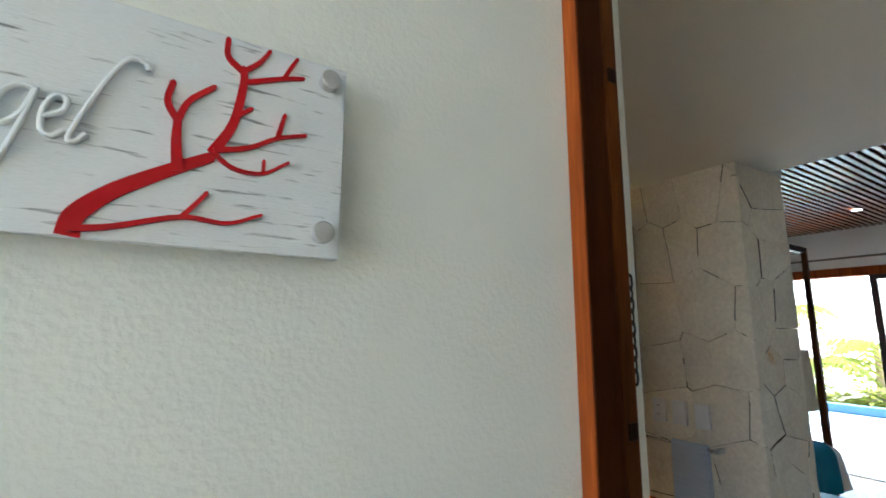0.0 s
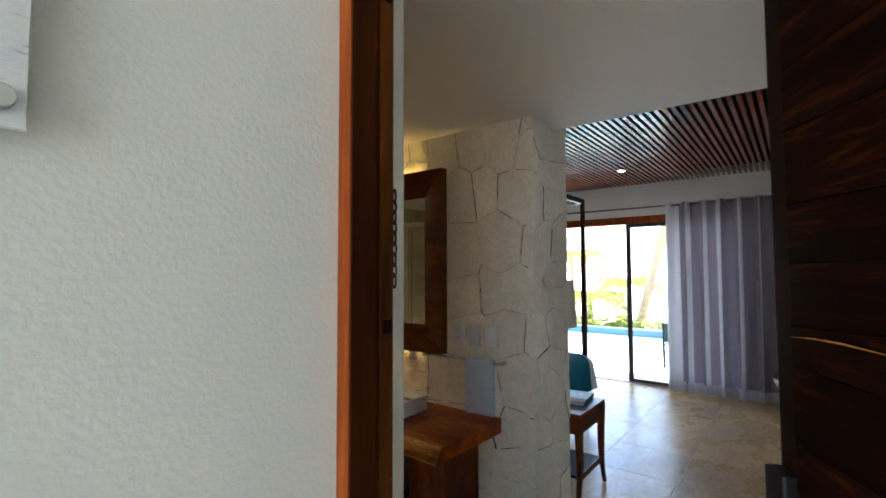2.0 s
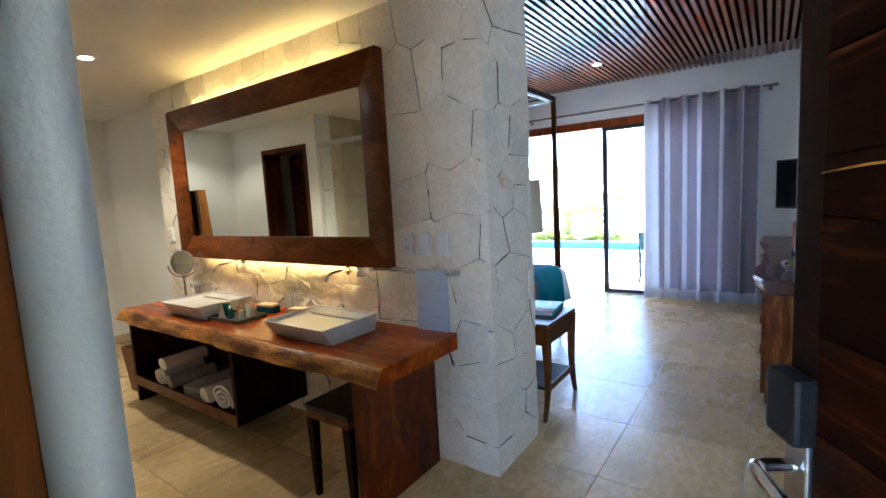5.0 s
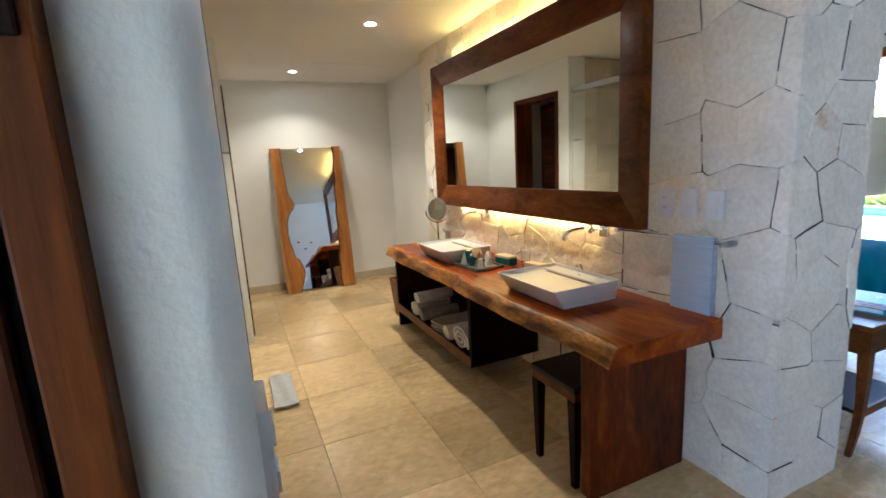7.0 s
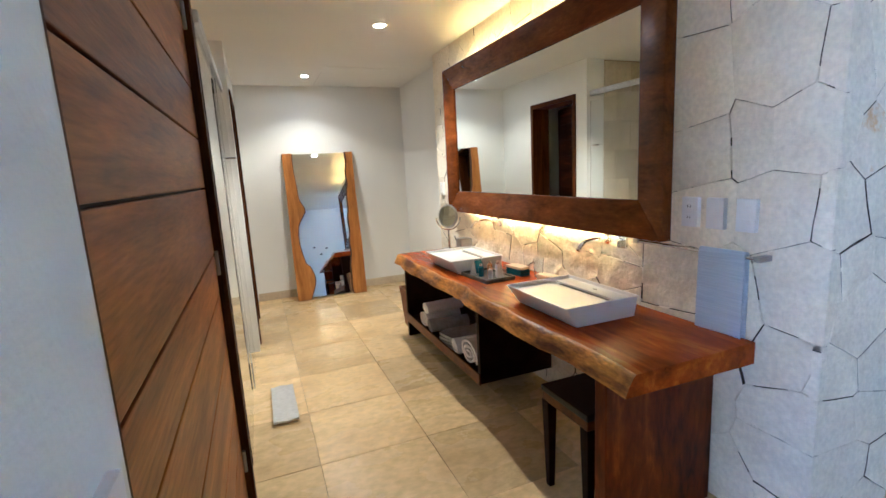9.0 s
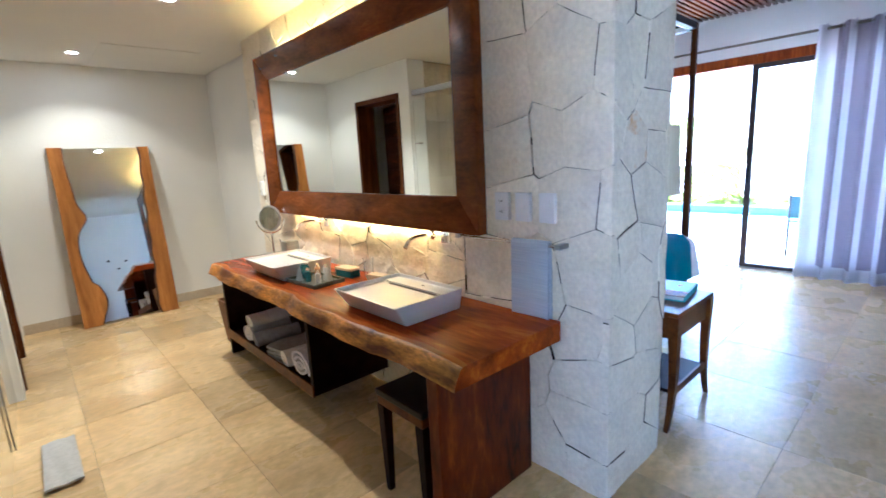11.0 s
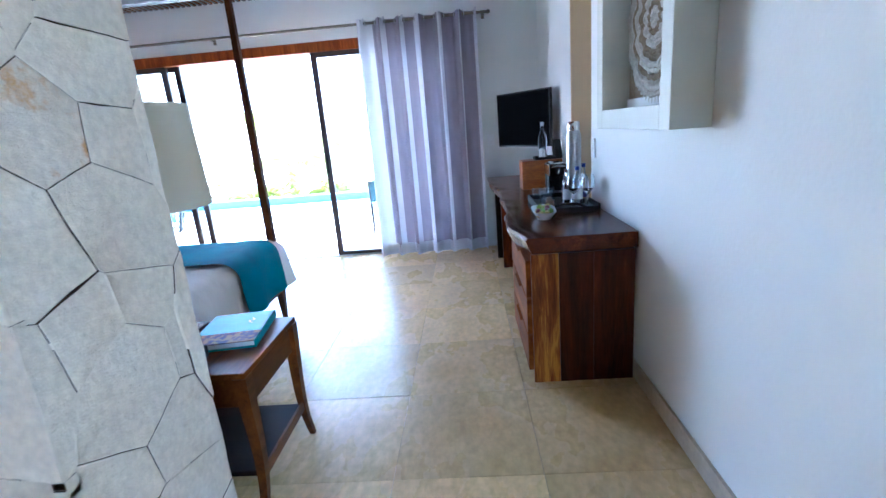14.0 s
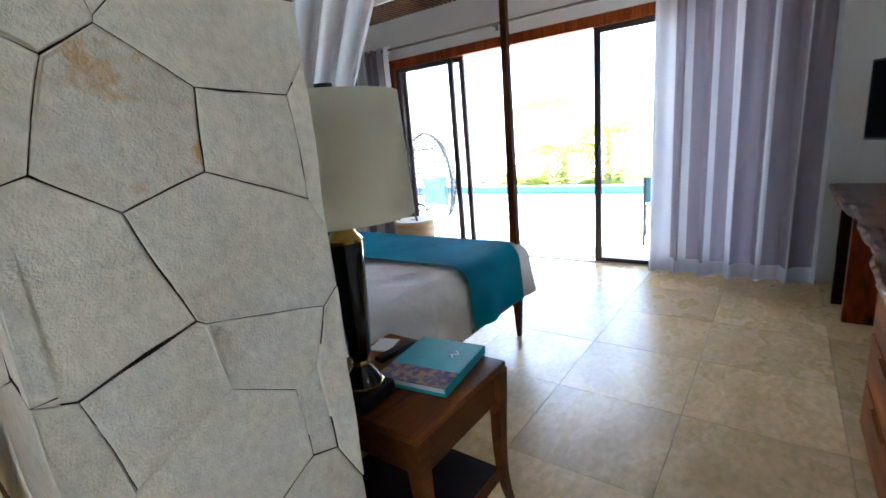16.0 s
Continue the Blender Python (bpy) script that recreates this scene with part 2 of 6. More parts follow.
WHITE_PLASTIC = mat("white_plastic", (0.88, 0.88, 0.89), (0.85, 0.85, 0.86), 20, 0.3)
PORCELAIN = mat("porcelain", (0.80, 0.79, 0.78), (0.78, 0.77, 0.76), 6, 0.28, coat=0.12)
CHROME = mat("chrome", (0.75, 0.75, 0.76), (0.68, 0.68, 0.70), 30, 0.12, metal=1.0)
STEEL = mat("brushed_steel", (0.55, 0.55, 0.56), (0.45, 0.45, 0.46), 30, 0.35, 0.15, 120, metal=1.0, stretch=(1, 1, 8))
BRASS = mat("brass", (0.62, 0.42, 0.14), (0.5, 0.33, 0.1), 12, 0.25, metal=1.0)
ROD_METAL = mat("rod_bronze", (0.22, 0.19, 0.15), (0.16, 0.14, 0.11), 20, 0.35, metal=1.0)
MIRROR = mat("mirror_glass", (0.86, 0.90, 0.89), None, rough=0.0, metal=1.0)
GLASS = glass("clear_glass", (0.97, 0.985, 0.98))
GLASS_BOTTLE = glass("bottle_glass", (0.92, 0.96, 1.0))
FABRIC_WHITE = mat("white_linen", (0.88, 0.87, 0.86), (0.82, 0.81, 0.81), 4, 0.9, 0.5, 300, sheen=0.2)
DUVET = mat("rumpled_duvet", (0.92, 0.92, 0.92), (0.88, 0.88, 0.89), 4, 0.9, 0.4, 34, relief=0.02)
FABRIC_TEAL = mat("teal_runner", (0.002, 0.24, 0.38), (0.001, 0.17, 0.29), 5, 0.85, 0.6, 260, spec=0.15)
TOWEL_BLUE = mat("blue_striped_towel", (0.47, 0.55, 0.68), (0.58, 0.65, 0.77), 300, 0.95, 0.8, 250, stretch=(0.02, 0.02, 1))
TOWEL_GREY = mat("grey_towel", (0.42, 0.42, 0.42), (0.33, 0.33, 0.33), 40, 0.95, 1.0, 220)
TOWEL_WHITE = mat("white_towel", (0.92, 0.91, 0.90), (0.84, 0.83, 0.82), 40, 0.95, 1.0, 220)
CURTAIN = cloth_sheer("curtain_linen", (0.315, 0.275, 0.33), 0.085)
TRIM_LIT_FOLDS = cloth_sheer("white_trim_lit_folds", (0.74, 0.73, 0.78), 0.17)
DRAPE = cloth_sheer("canopy_gauze", (0.86, 0.86, 0.89), 0.6)
SHADE = cloth_sheer("lamp_shade_linen", (0.92, 0.88, 0.77), 0.65)
LED_WARM = mat("warm_led", (1.0, 0.62, 0.15), None, emit=7.0, emit_colour=(1.0, 0.62, 0.15))
BULB = mat("downlight_bulb", (1, 0.9, 0.75), None, emit=12.0, emit_colour=(1.0, 0.86, 0.62))


# ---- mesh helpers ----
def box(bm, x0, x1, y0, y1, z0, z1, bev=0.0, seg=2):
    vs = [bm.verts.new((x, y, z)) for x in (x0, x1) for y in (y0, y1) for z in (z0, z1)]
    fs = [bm.faces.new([vs[i] for i in f]) for f in ((0, 1, 3, 2), (4, 6, 7, 5), (0, 4, 5, 1), (2, 3, 7, 6), (0, 2, 6, 4), (1, 5, 7, 3))]
    if bev:
        es = list({e for f in fs for e in f.edges})
        bmesh.ops.bevel(bm, geom=es, offset=bev, segments=seg, profile=0.6, affect="EDGES")
    return bm


def cubes(*dims, bev=0.0):
    bm = bmesh.new()
    for d in dims:
        box(bm, *d, bev=bev)
    return bm


def lathe(profile, seg=24, bm=None, centre=(0, 0, 0), cap=True):
    """Turns (radius, height) pairs about z."""
    bm = bm or bmesh.new()
    rings = []
    for r, z in profile:
        rings.append([bm.verts.new((centre[0] + r * math.cos(2 * math.pi * i / seg), centre[1] + r * math.sin(2 * math.pi * i / seg), centre[2] + z)) for i in range(seg)])
    for a, b in zip(rings, rings[1:]):
        for i in range(seg):
            bm.faces.new((a[i], a[(i + 1) % seg], b[(i + 1) % seg], b[i]))
    if cap:
        bm.faces.new(rings[0][::-1])
        bm.faces.new(rings[-1])
    return bm


def tube(points, radius, seg=8, bm=None, radii=None, flat=1.0):
    """A round bar along points."""
    bm = bm or bmesh.new()
    pts = [Vector(p) for p in points]
    rings = []
    up = None
    for i, p in enumerate(pts):
        d = (pts[min(i + 1, len(pts) - 1)] - pts[max(i - 1, 0)]).normalized()
        if up is None:
            up = d.orthogonal().normalized()
        side = d.cross(up).normalized()
        up = side.cross(d).normalized()
        r = radii[i] if radii else radius
        rings.append([bm.verts.new(p + r * (math.cos(2 * math.pi * k / seg) * up + flat * math.sin(2 * math.pi * k / seg) * side)) for k in range(seg)])
    for a, b in zip(rings, rings[1:]):
        for k in range(seg):
            bm.faces.new((a[k], a[(k + 1) % seg], b[(k + 1) % seg], b[k]))
    bm.faces.new(rings[0][::-1])
    bm.faces.new(rings[-1])
    return bm


def spline(points, steps=8):
    """Catmull-Rom points through the given ones."""
    p = [Vector(q) for q in points]
    p = [2 * p[0] - p[1]] + p + [2 * p[-1] - p[-2]]
    out = []
    for i in range(1, len(p) - 2):
        for s in range(steps):
            t = s / steps
            out.append(0.5 * ((2 * p[i]) + (p[i + 1] - p[i - 1]) * t + (2 * p[i - 1] - 5 * p[i] + 4 * p[i + 1] - p[i + 2]) * t * t + (3 * p[i] - p[i - 1] - 3 * p[i + 1] + p[i + 2]) * t ** 3))
    out.append(p[-2])
    return out


def prism(outline, z0, z1, bm=None, bev=0.0, axis="z"):
    """Extrudes a closed outline of pairs; axis names the direction of the extrusion."""
    bm = bm or bmesh.new()

    def at(a, b, c):
        return {"z": (a, b, c), "y": (a, c, b), "x": (c, a, b)}[axis]

    lo = [bm.verts.new(at(a, b, z0)) for a, b in outline]
    hi = [bm.verts.new(at(a, b, z1)) for a, b in outline]
    k = len(outline)
    fs = [bm.faces.new(lo[::-1]), bm.faces.new(hi)]
    fs += [bm.faces.new((lo[i], lo[(i + 1) % k], hi[(i + 1) % k], hi[i])) for i in range(k)]
    bmesh.ops.recalc_face_normals(bm, faces=fs)
    if bev:
        bmesh.ops.bevel(bm, geom=list({e for f in fs for e in f.edges}), offset=bev, segments=2, profile=0.6, affect="EDGES")
    return bm


def grid_sheet(fn, nu, nv, thick=0.0, bm=None):
    """A sheet fn(u, v) -> place, u and v from 0 to 1, optionally given a thickness along its normals."""
    bm = bm or bmesh.new()
    vs = [[bm.verts.new(fn(i / nu, j / nv)) for j in range(nv + 1)] for i in range(nu + 1)]
    fs = [bm.faces.new((vs[i][j], vs[i + 1][j], vs[i + 1][j + 1], vs[i][j + 1])) for i in range(nu) for j in range(nv)]
    if thick:
        bmesh.ops.recalc_face_normals(bm, faces=fs)
        bmesh.ops.solidify(bm, geom=fs, thickness=thick)
    return bm


def part(name, bm, material, parent=None, label="", smooth=False, angle=40):
    """Links a bmesh as one mesh object under a thing or a part."""
    me = bpy.data.meshes.new(name)
    bmesh.ops.recalc_face_normals(bm, faces=bm.faces[:])
    bm.to_mesh(me)
    bm.free()
    mats = material if isinstance(material, (list, tuple)) else [material]
    for mm in mats:
        me.materials.append(mm)
    if smooth:
        me.polygons.foreach_set("use_smooth", [True] * len(me.polygons))
        me.set_sharp_from_angle(angle=radians(angle))
    ob = new(name, me)
    if parent:
        ob.parent = parent
    if label:
        ob["label"] = label
    return ob


def thing(name, label, category, x=0, y=0, z=0, rz=0, group="", kind=""):
    e = new(name)
    e.empty_display_size = 0.05
    e.matrix_basis = pose(x, y, z, 0, 0, rz)
    return tagged(e, label, category, group, kind)


def structure(name, bm, material, label, category, smooth=False):
    return tagged(part(name, bm, material, None, "", smooth), label, category, "", "structure")


def shared_piece(name, mesh, parent, m):
    o = new(name, mesh)
    o.parent = parent
    o.matrix_basis = m
    return o

# ---- structure ----
CEIL, BED_CEIL = 2.41, 2.74
WALL_S = -0.42       # the long wall with the desk
WIN_X = 6.98         # inner face of the window wall
BATH_N = 5.95        # far wall of the bathroom
SIGN_WALL = 0.52     # face of the wall with the room sign
PIER = 0.845         # the plaster pier beside the entrance
WEST = 0.80          # inner face of the wall with the entrance

floor = structure("floor", cubes((0.66, 7.2, -0.75, 6.2, -0.12, -0.006)), GROUT, "honed beige travertine tiled floor with thin joints", "floor")
structure("floor_walkway", cubes((-6.0, 0.66, -3.0, 0.6, -0.12, -0.002)), TRAVERTINE, "travertine paving of the outside walkway", "floor")

# the wall beside the entrance, with a softly rounded plaster corner into the room
bm = bmesh.new()
box(bm, -3.2, PIER, SIGN_WALL, 0.73, 0, 3.0)
corner = [e for e in bm.edges if all(abs(v.co.x - PIER) < 1e-5 and abs(v.co.y - SIGN_WALL) < 1e-5 for v in e.verts)]
bmesh.ops.bevel(bm, geom=corner, offset=0.03, segments=6, profile=0.5, affect="EDGES")
structure("wall_entrance", bm, PLASTER_ROUGH, "white rough-plastered wall beside the entrance door", "wall", True)
# unseen wall, added to cut the daylight on the sign wall
structure("wall_unseen_opposite", cubes((-3.2, 0.62, -2.15, -2.0, 0, 3.0)), PLASTER_ROUGH, "unseen rough-plastered wall added across the walkway to dim it", "wall")
structure("wall_entrance_head", cubes((0.62, PIER, WALL_S - 0.4, SIGN_WALL, 2.24, 3.0)), PLASTER, "white plastered wall over the entrance door", "wall")
structure("wall_walkway", cubes((0.62, 0.78, -2.15, WALL_S - 0.03, 0, 3.0)), PLASTER_ROUGH, "white rough-plastered outer wall", "wall")

# west wall of the bathroom: closet door, shower opening, toilet door
structure("wall_west", cubes((0.64, WEST, 0.73, 2.24, 2.16, CEIL), (0.64, WEST, 2.24, 2.6, 0, CEIL),
                             (0.64, 0.86, 4.25, 4.42, 0, CEIL), (0.64, 0.86, 4.42, 5.27, 2.1, CEIL), (0.64, 0.86, 5.27, BATH_N, 0, CEIL)),
          PLASTER, "white plastered bathroom wall", "wall")
structure("wall_closet_back", cubes((-0.62, -0.5, 0.68, 5.95, 0, CEIL)), PLASTER, "plain white wall behind the closet and toilet", "wall")
structure("wall_toilet_side", cubes((-0.5, 0.64, 4.3, 4.4, 0, CEIL)), PLASTER, "plain white side wall of the toilet", "wall")
structure("wall_north", cubes((-0.5, 3.3, BATH_N, BATH_N + 0.15, 0, CEIL + 0.4)), PLASTER, "smooth white end wall of the bathroom", "wall")
structure("wall_bath_side", cubes((2.74, 3.04, 4.42, BATH_N, 0, CEIL)), PLASTER, "smooth white side wall of the bathroom", "wall")
structure("wall_stone_core", cubes((2.605, 3.035, 1.195, 4.40, 0, CEIL + 0.4)), STONE_JOINT, "dark mortar core of the limestone wall", "wall")

# south wall with a warm beige recess over the desk
structure("wall_south", cubes((0.80, 4.96, WALL_S - 0.35, WALL_S, 0, 3.0), (5.53, 7.2, WALL_S - 0.35, WALL_S, 0, 3.0),
                              (4.96, 5.53, WALL_S - 0.35, WALL_S, 0, 0.70), (4.96, 5.53, WALL_S - 0.35, WALL_S, 2.35, 3.0)),
          PLASTER, "smooth white long wall above the desk", "wall")
structure("recess_lining", cubes((5.516, 5.53, WALL_S - 0.35, WALL_S - 0.002, 0.70, 2.35)), mat("beige_paint", (0.82, 0.60, 0.35), (0.78, 0.56, 0.32), 3, 0.6), "warm beige lining of the wall recess", "wall")
structure("wall_recess", cubes((4.90, 5.60, WALL_S - 0.40, WALL_S - 0.35, 0.70, 2.4)), PLASTER, "back of the wall recess", "wall")
structure("wall_bedroom_north", cubes((3.04, 7.2, 5.3, 5.45, 0, 3.0)), PLASTER, "plain white bedroom wall", "wall")
structure("wall_bedroom_west", cubes((3.04, 3.08, 4.40, 5.3, 0, 3.0)), PLASTER, "plain white wall behind the bed", "wall")
structure("wall_window", cubes((WIN_X, 7.2, WALL_S, 0.42, 0, 3.0), (WIN_X, 7.2, 4.40, 5.3, 0, 3.0), (WIN_X, 7.2, 0.42, 4.40, 2.30, 3.0)),
          PLASTER, "white wall round the sliding terrace doors", "wall")

ceiling = structure("ceiling", cubes((0.62, 2.92, WALL_S, BATH_N + 0.1, CEIL, 3.0), (2.92, 3.08, 1.17, BATH_N + 0.1, CEIL, 3.0), (-0.6, 0.64, 0.68, BATH_N + 0.1, CEIL, 3.0)),
                    CEILING_PAINT, "smooth white plaster ceiling", "ceiling")
# unseen roof, added so daylight enters the walkway from one end only
structure("ceiling_unseen_walkway", cubes((-3.2, 0.62, -2.0, SIGN_WALL, 2.85, 3.0)), CEILING_PAINT, "unseen white soffit added over the walkway to dim it", "ceiling")
structure("ceiling_bedroom", cubes((2.92, 7.2, WALL_S, 5.4, 2.85, 3.0)), BLACK_VOID, "black backing over the slatted ceiling", "ceiling")
bm = bmesh.new()
k = 0
while WALL_S + 0.02 + k * 0.058 < 5.25:
    y = WALL_S + 0.015 + k * 0.058
    box(bm, 2.93, WIN_X - 0.005, y, y + 0.03, BED_CEIL, BED_CEIL + 0.07)
    k += 1
structure("ceiling_slats", bm, WOOD_SLAT, "varnished reddish-brown timber slats over black backing", "ceiling")

structure("ceiling_hatch", cubes((1.70, 2.42, 4.95, 5.88, CEIL - 0.005, CEIL - 0.0005), bev=0.002), CEILING_PAINT, "flush white access panel in the ceiling", "ceiling panel")
BASE = mat("skirting_stone", (0.62, 0.54, 0.41), (0.5, 0.42, 0.3), 5, 0.4, fine=0.08)
structure("baseboard_south", cubes((0.82, 6.96, WALL_S, WALL_S + 0.014, 0.0, 0.09), bev=0.002), BASE, "low beige stone skirting", "baseboard")
structure("baseboard_north", cubes((0.87, 2.73, BATH_N - 0.014, BATH_N, 0.0, 0.09), bev=0.002), BASE, "low beige stone skirting", "baseboard")
structure("baseboard_side", cubes((2.726, 2.74, 4.43, BATH_N - 0.016, 0.0, 0.09), bev=0.002), BASE, "low beige stone skirting", "baseboard")


# ---- limestone wall: the stones wrap the corner; u runs round it, 0 at the corner ----
def clip(poly, px, pz, nx, nz):
    out = []
    for (ax, az), (bx, bz) in zip(poly, poly[1:] + poly[:1]):
        da, db = (ax - px) * nx + (az - pz) * nz, (bx - px) * nx + (bz - pz) * nz
        if da <= 0:
            out.append((ax, az))
        if da * db < 0:
            s = da / (da - db)
            out.append((ax + s * (bx - ax), az + s * (bz - az)))
    return out


def cells(seeds, u0, u1, z0, z1):
    """Convex cells round weighted seeds (u, z, weight): the heavier one takes more room."""
    out = []
    for i, (su, sz, sw) in enumerate(seeds):
        poly = [(u0, z0), (u1, z0), (u1, z1), (u0, z1)]
        for j, (tu, tz, tw) in enumerate(seeds):
            du, dz = tu - su, tz - sz
            if j != i and abs(du) < 1.4 and abs(dz) < 1.4 and poly:
                share = 0.5 + 0.5 * (sw - tw) / (du * du + dz * dz)
                poly = clip(poly, su + share * du, sz + share * dz, du, dz)
        if len(poly) > 2:
            out.append((i, poly))
    return out


def shrink(poly, gap):
    cu, cz = sum(p[0] for p in poly) / len(poly), sum(p[1] for p in poly) / len(poly)
    for (ax, az), (bx, bz) in list(zip(poly, poly[1:] + poly[:1])):
        dx, dz = bx - ax, bz - az
        ln = math.hypot(dx, dz)
        if ln < 1e-6:
            continue
        nx, nz = dz / ln, -dx / ln
        if (cu - ax) * nx + (cz - az) * nz > 0:
            nx, nz = -nx, -nz
        poly = clip(poly, ax - nx * gap, az - nz * gap, nx, nz)
        if len(poly) < 3:
            return []
    return poly


def rough_outline(poly, amount, step=0.07):
    out = []
    for (ax, az), (bx, bz) in zip(poly, poly[1:] + poly[:1]):
        ln = math.hypot(bx - ax, bz - az)
        n = max(1, int(ln / step))
        for s in range(n):
            t = s / n
            u, z = ax + t * (bx - ax), az + t * (bz - az)
            v = noise.noise_vector(Vector((u * 6.5, z * 6.5, 3.1)))
            free = min(1.0, abs(u) / 0.05)
            out.append((0.0 if abs(u) < 0.006 else u + amount * v.x * free, z + amount * v.y))
    return out


random.seed(7)
END_SEEDS = [(-0.20, 2.42, 0.098), (-0.08, 2.33, 0.058), (-0.22, 2.26, 0.052), (-0.03, 2.00, 0.013), (-0.23, 1.99, 0.004), (-0.22, 1.73, -0.007), (-0.36, 1.71, 0.005),
             (-0.03, 1.67, -0.012), (-0.36, 1.59, -0.007), (-0.60, 1.40, -0.003), (-0.23, 1.39, -0.027), (-0.35, 1.38, -0.022), (-0.29, 1.22, -0.019), (-0.05, 1.14, -0.014),
             (-0.23, 0.97, -0.020), (-0.11, 0.95, -0.003), (-0.55, 0.88, -0.029), (-0.28, 0.86, -0.030), (-0.16, 0.85, 0.003), (-0.23, 0.71, -0.025), (-0.07, 0.68, -0.008),
             (-0.17, 0.45, -0.032), (-0.03, 0.41, 0.006), (-0.02, 0.16, 0.053), (-0.23, 0.13, -0.024), (-0.01, -0.01, 0.081), (-0.10, -0.06, 0.082)]
STAINED_SEED = 10
WALL_SEEDS = [(0.02, 2.35, 0.038), (0.40, 2.28, -0.042), (0.71, 2.24, -0.010), (0.32, 2.02, -0.039), (0.56, 1.99, -0.012), (0.17, 1.69, -0.011), (0.58, 1.64, 0.013),
              (0.08, 1.49, -0.019), (0.24, 1.48, -0.031), (0.54, 1.45, -0.007), (0.48, 1.16, -0.031), (0.12, 1.15, -0.021), (0.03, 0.92, 0.006), (0.52, 0.87, -0.024),
              (0.30, 0.85, -0.019), (0.05, 0.72, -0.014), (0.25, -0.03, 0.053),
              (0.50, 0.60, -0.016), (0.52, 0.36, -0.016), (0.55, 0.12, -0.016)]
FAR_EDGE = 0.74
far_seeds = []
for row in range(16):
    z = 0.08 + row * 0.15
    u = FAR_EDGE + random.uniform(0.05, 0.2)
    while u < 3.25:
        far_seeds.append((u, z + random.uniform(-0.03, 0.03), random.uniform(-0.005, 0.005)))
        u += random.uniform(0.16, 0.32)
stone_wall = thing("wall_stone", "pale limestone wall of fitted irregular blocks", "wall", kind="structure")


def stone_face(bm, poly, on_end, depth, face_index, gap=0.0006, wear=0.0008):
    """One block's face on the long side (u > 0) or the end (u < 0): ragged arrises, joints that open and close."""
    def place(u, z, d):
        return (2.605 - d, 1.17 + u, z) if not on_end else (2.58 - u, 1.195 - d, z)

    inner = shrink(poly, gap)
    if len(inner) < 3:
        return
    cu, cz = sum(p[0] for p in inner) / len(inner), sum(p[1] for p in inner) / len(inner)
    ring = []
    for u, z in rough_outline(inner, 0.0045, 0.014):
        size = max(0.05, math.hypot(cu - u, cz - z))
        open_joint = max(0.0, noise.noise(Vector((u * 11, z * 11, cu * 7 + cz * 5)))) ** 2 * 0.0045 * min(1.0, abs(u) / 0.08) + random.uniform(0, wear)
        ring.append((u + (cu - u) / size * open_joint if u else 0.0, z + (cz - z) / size * open_joint))
    rings = []
    for pull, d in ((0.0, -0.002), (0.0, depth - 0.0012), (0.0008, depth - 0.0004), (0.0022, depth), (0.06, depth), (0.5, depth)):
        rings.append([bm.verts.new(place(u + ((cu - u) / max(0.05, math.hypot(cu - u, cz - z)) * pull if 0 < pull < 0.05 and u else (cu - u) * pull if pull >= 0.05 else 0.0),
                                         z + ((cz - z) / max(0.05, math.hypot(cu - u, cz - z)) * pull if 0 < pull < 0.05 else (cz - z) * pull if pull >= 0.05 else 0.0),
                                         d + (0.004 * noise.noise(Vector((u * 7, z * 7, (0 if pull < 0.05 else 3) + (5 if on_end else 0)))) if d > 0.01 else 0))) for u, z in ring])
    k = len(ring)
    for lv, (a, b) in enumerate(zip(rings, rings[1:])):
        for i in range(k):
            fc = bm.faces.new((a[i], a[(i + 1) % k], b[(i + 1) % k], b[i]))
            fc.material_index = 1 if lv == 0 and (ring[i][0] or ring[(i + 1) % k][0]) and noise.noise(Vector((ring[i][0] * 9, ring[i][1] * 9, 8))) > (-0.25 if on_end else -0.1) else face_index
    bm.faces.new(rings[-1]).material_index = face_index


for near, blocks in ((True, cells(END_SEEDS + WALL_SEEDS, -0.48, FAR_EDGE, 0.0, CEIL)), (False, cells(far_seeds, FAR_EDGE, 3.25, 0.0, CEIL))):
    for n_seed, poly in blocks:
        side = clip(poly, 0, 0, -1, 0)
        end = clip(poly, 0, 0, 1, 0)
        bm = bmesh.new()
        mid_u, mid_z = sum(p[0] for p in poly) / len(poly), sum(p[1] for p in poly) / len(poly)
        split = mid_u > 0.42 and mid_z < 1.1
        depth = 0.025 + random.uniform(-0.003, 0.003) + (random.uniform(0, 0.010) if split else 0)
        if len(side) > 2 and max(p[0] for p in side) > 0.004:
            stone_face(bm, side, False, depth, 0, random.choice((0.0003, 0.0005, 0.0008)))
        if len(end) > 2 and min(p[0] for p in end) < -0.004:
            stone_face(bm, end, True, depth, 2 if near and n_seed == STAINED_SEED else 0, random.choice((0.0002, 0.0004, 0.0008)))
        if len(bm.verts):
            part("stone", bm, [STONE_SPLIT if split else STONE, STONE_JOINT, STONE_STAINED], stone_wall, smooth=True, angle=35)
        else:
            bm.free()

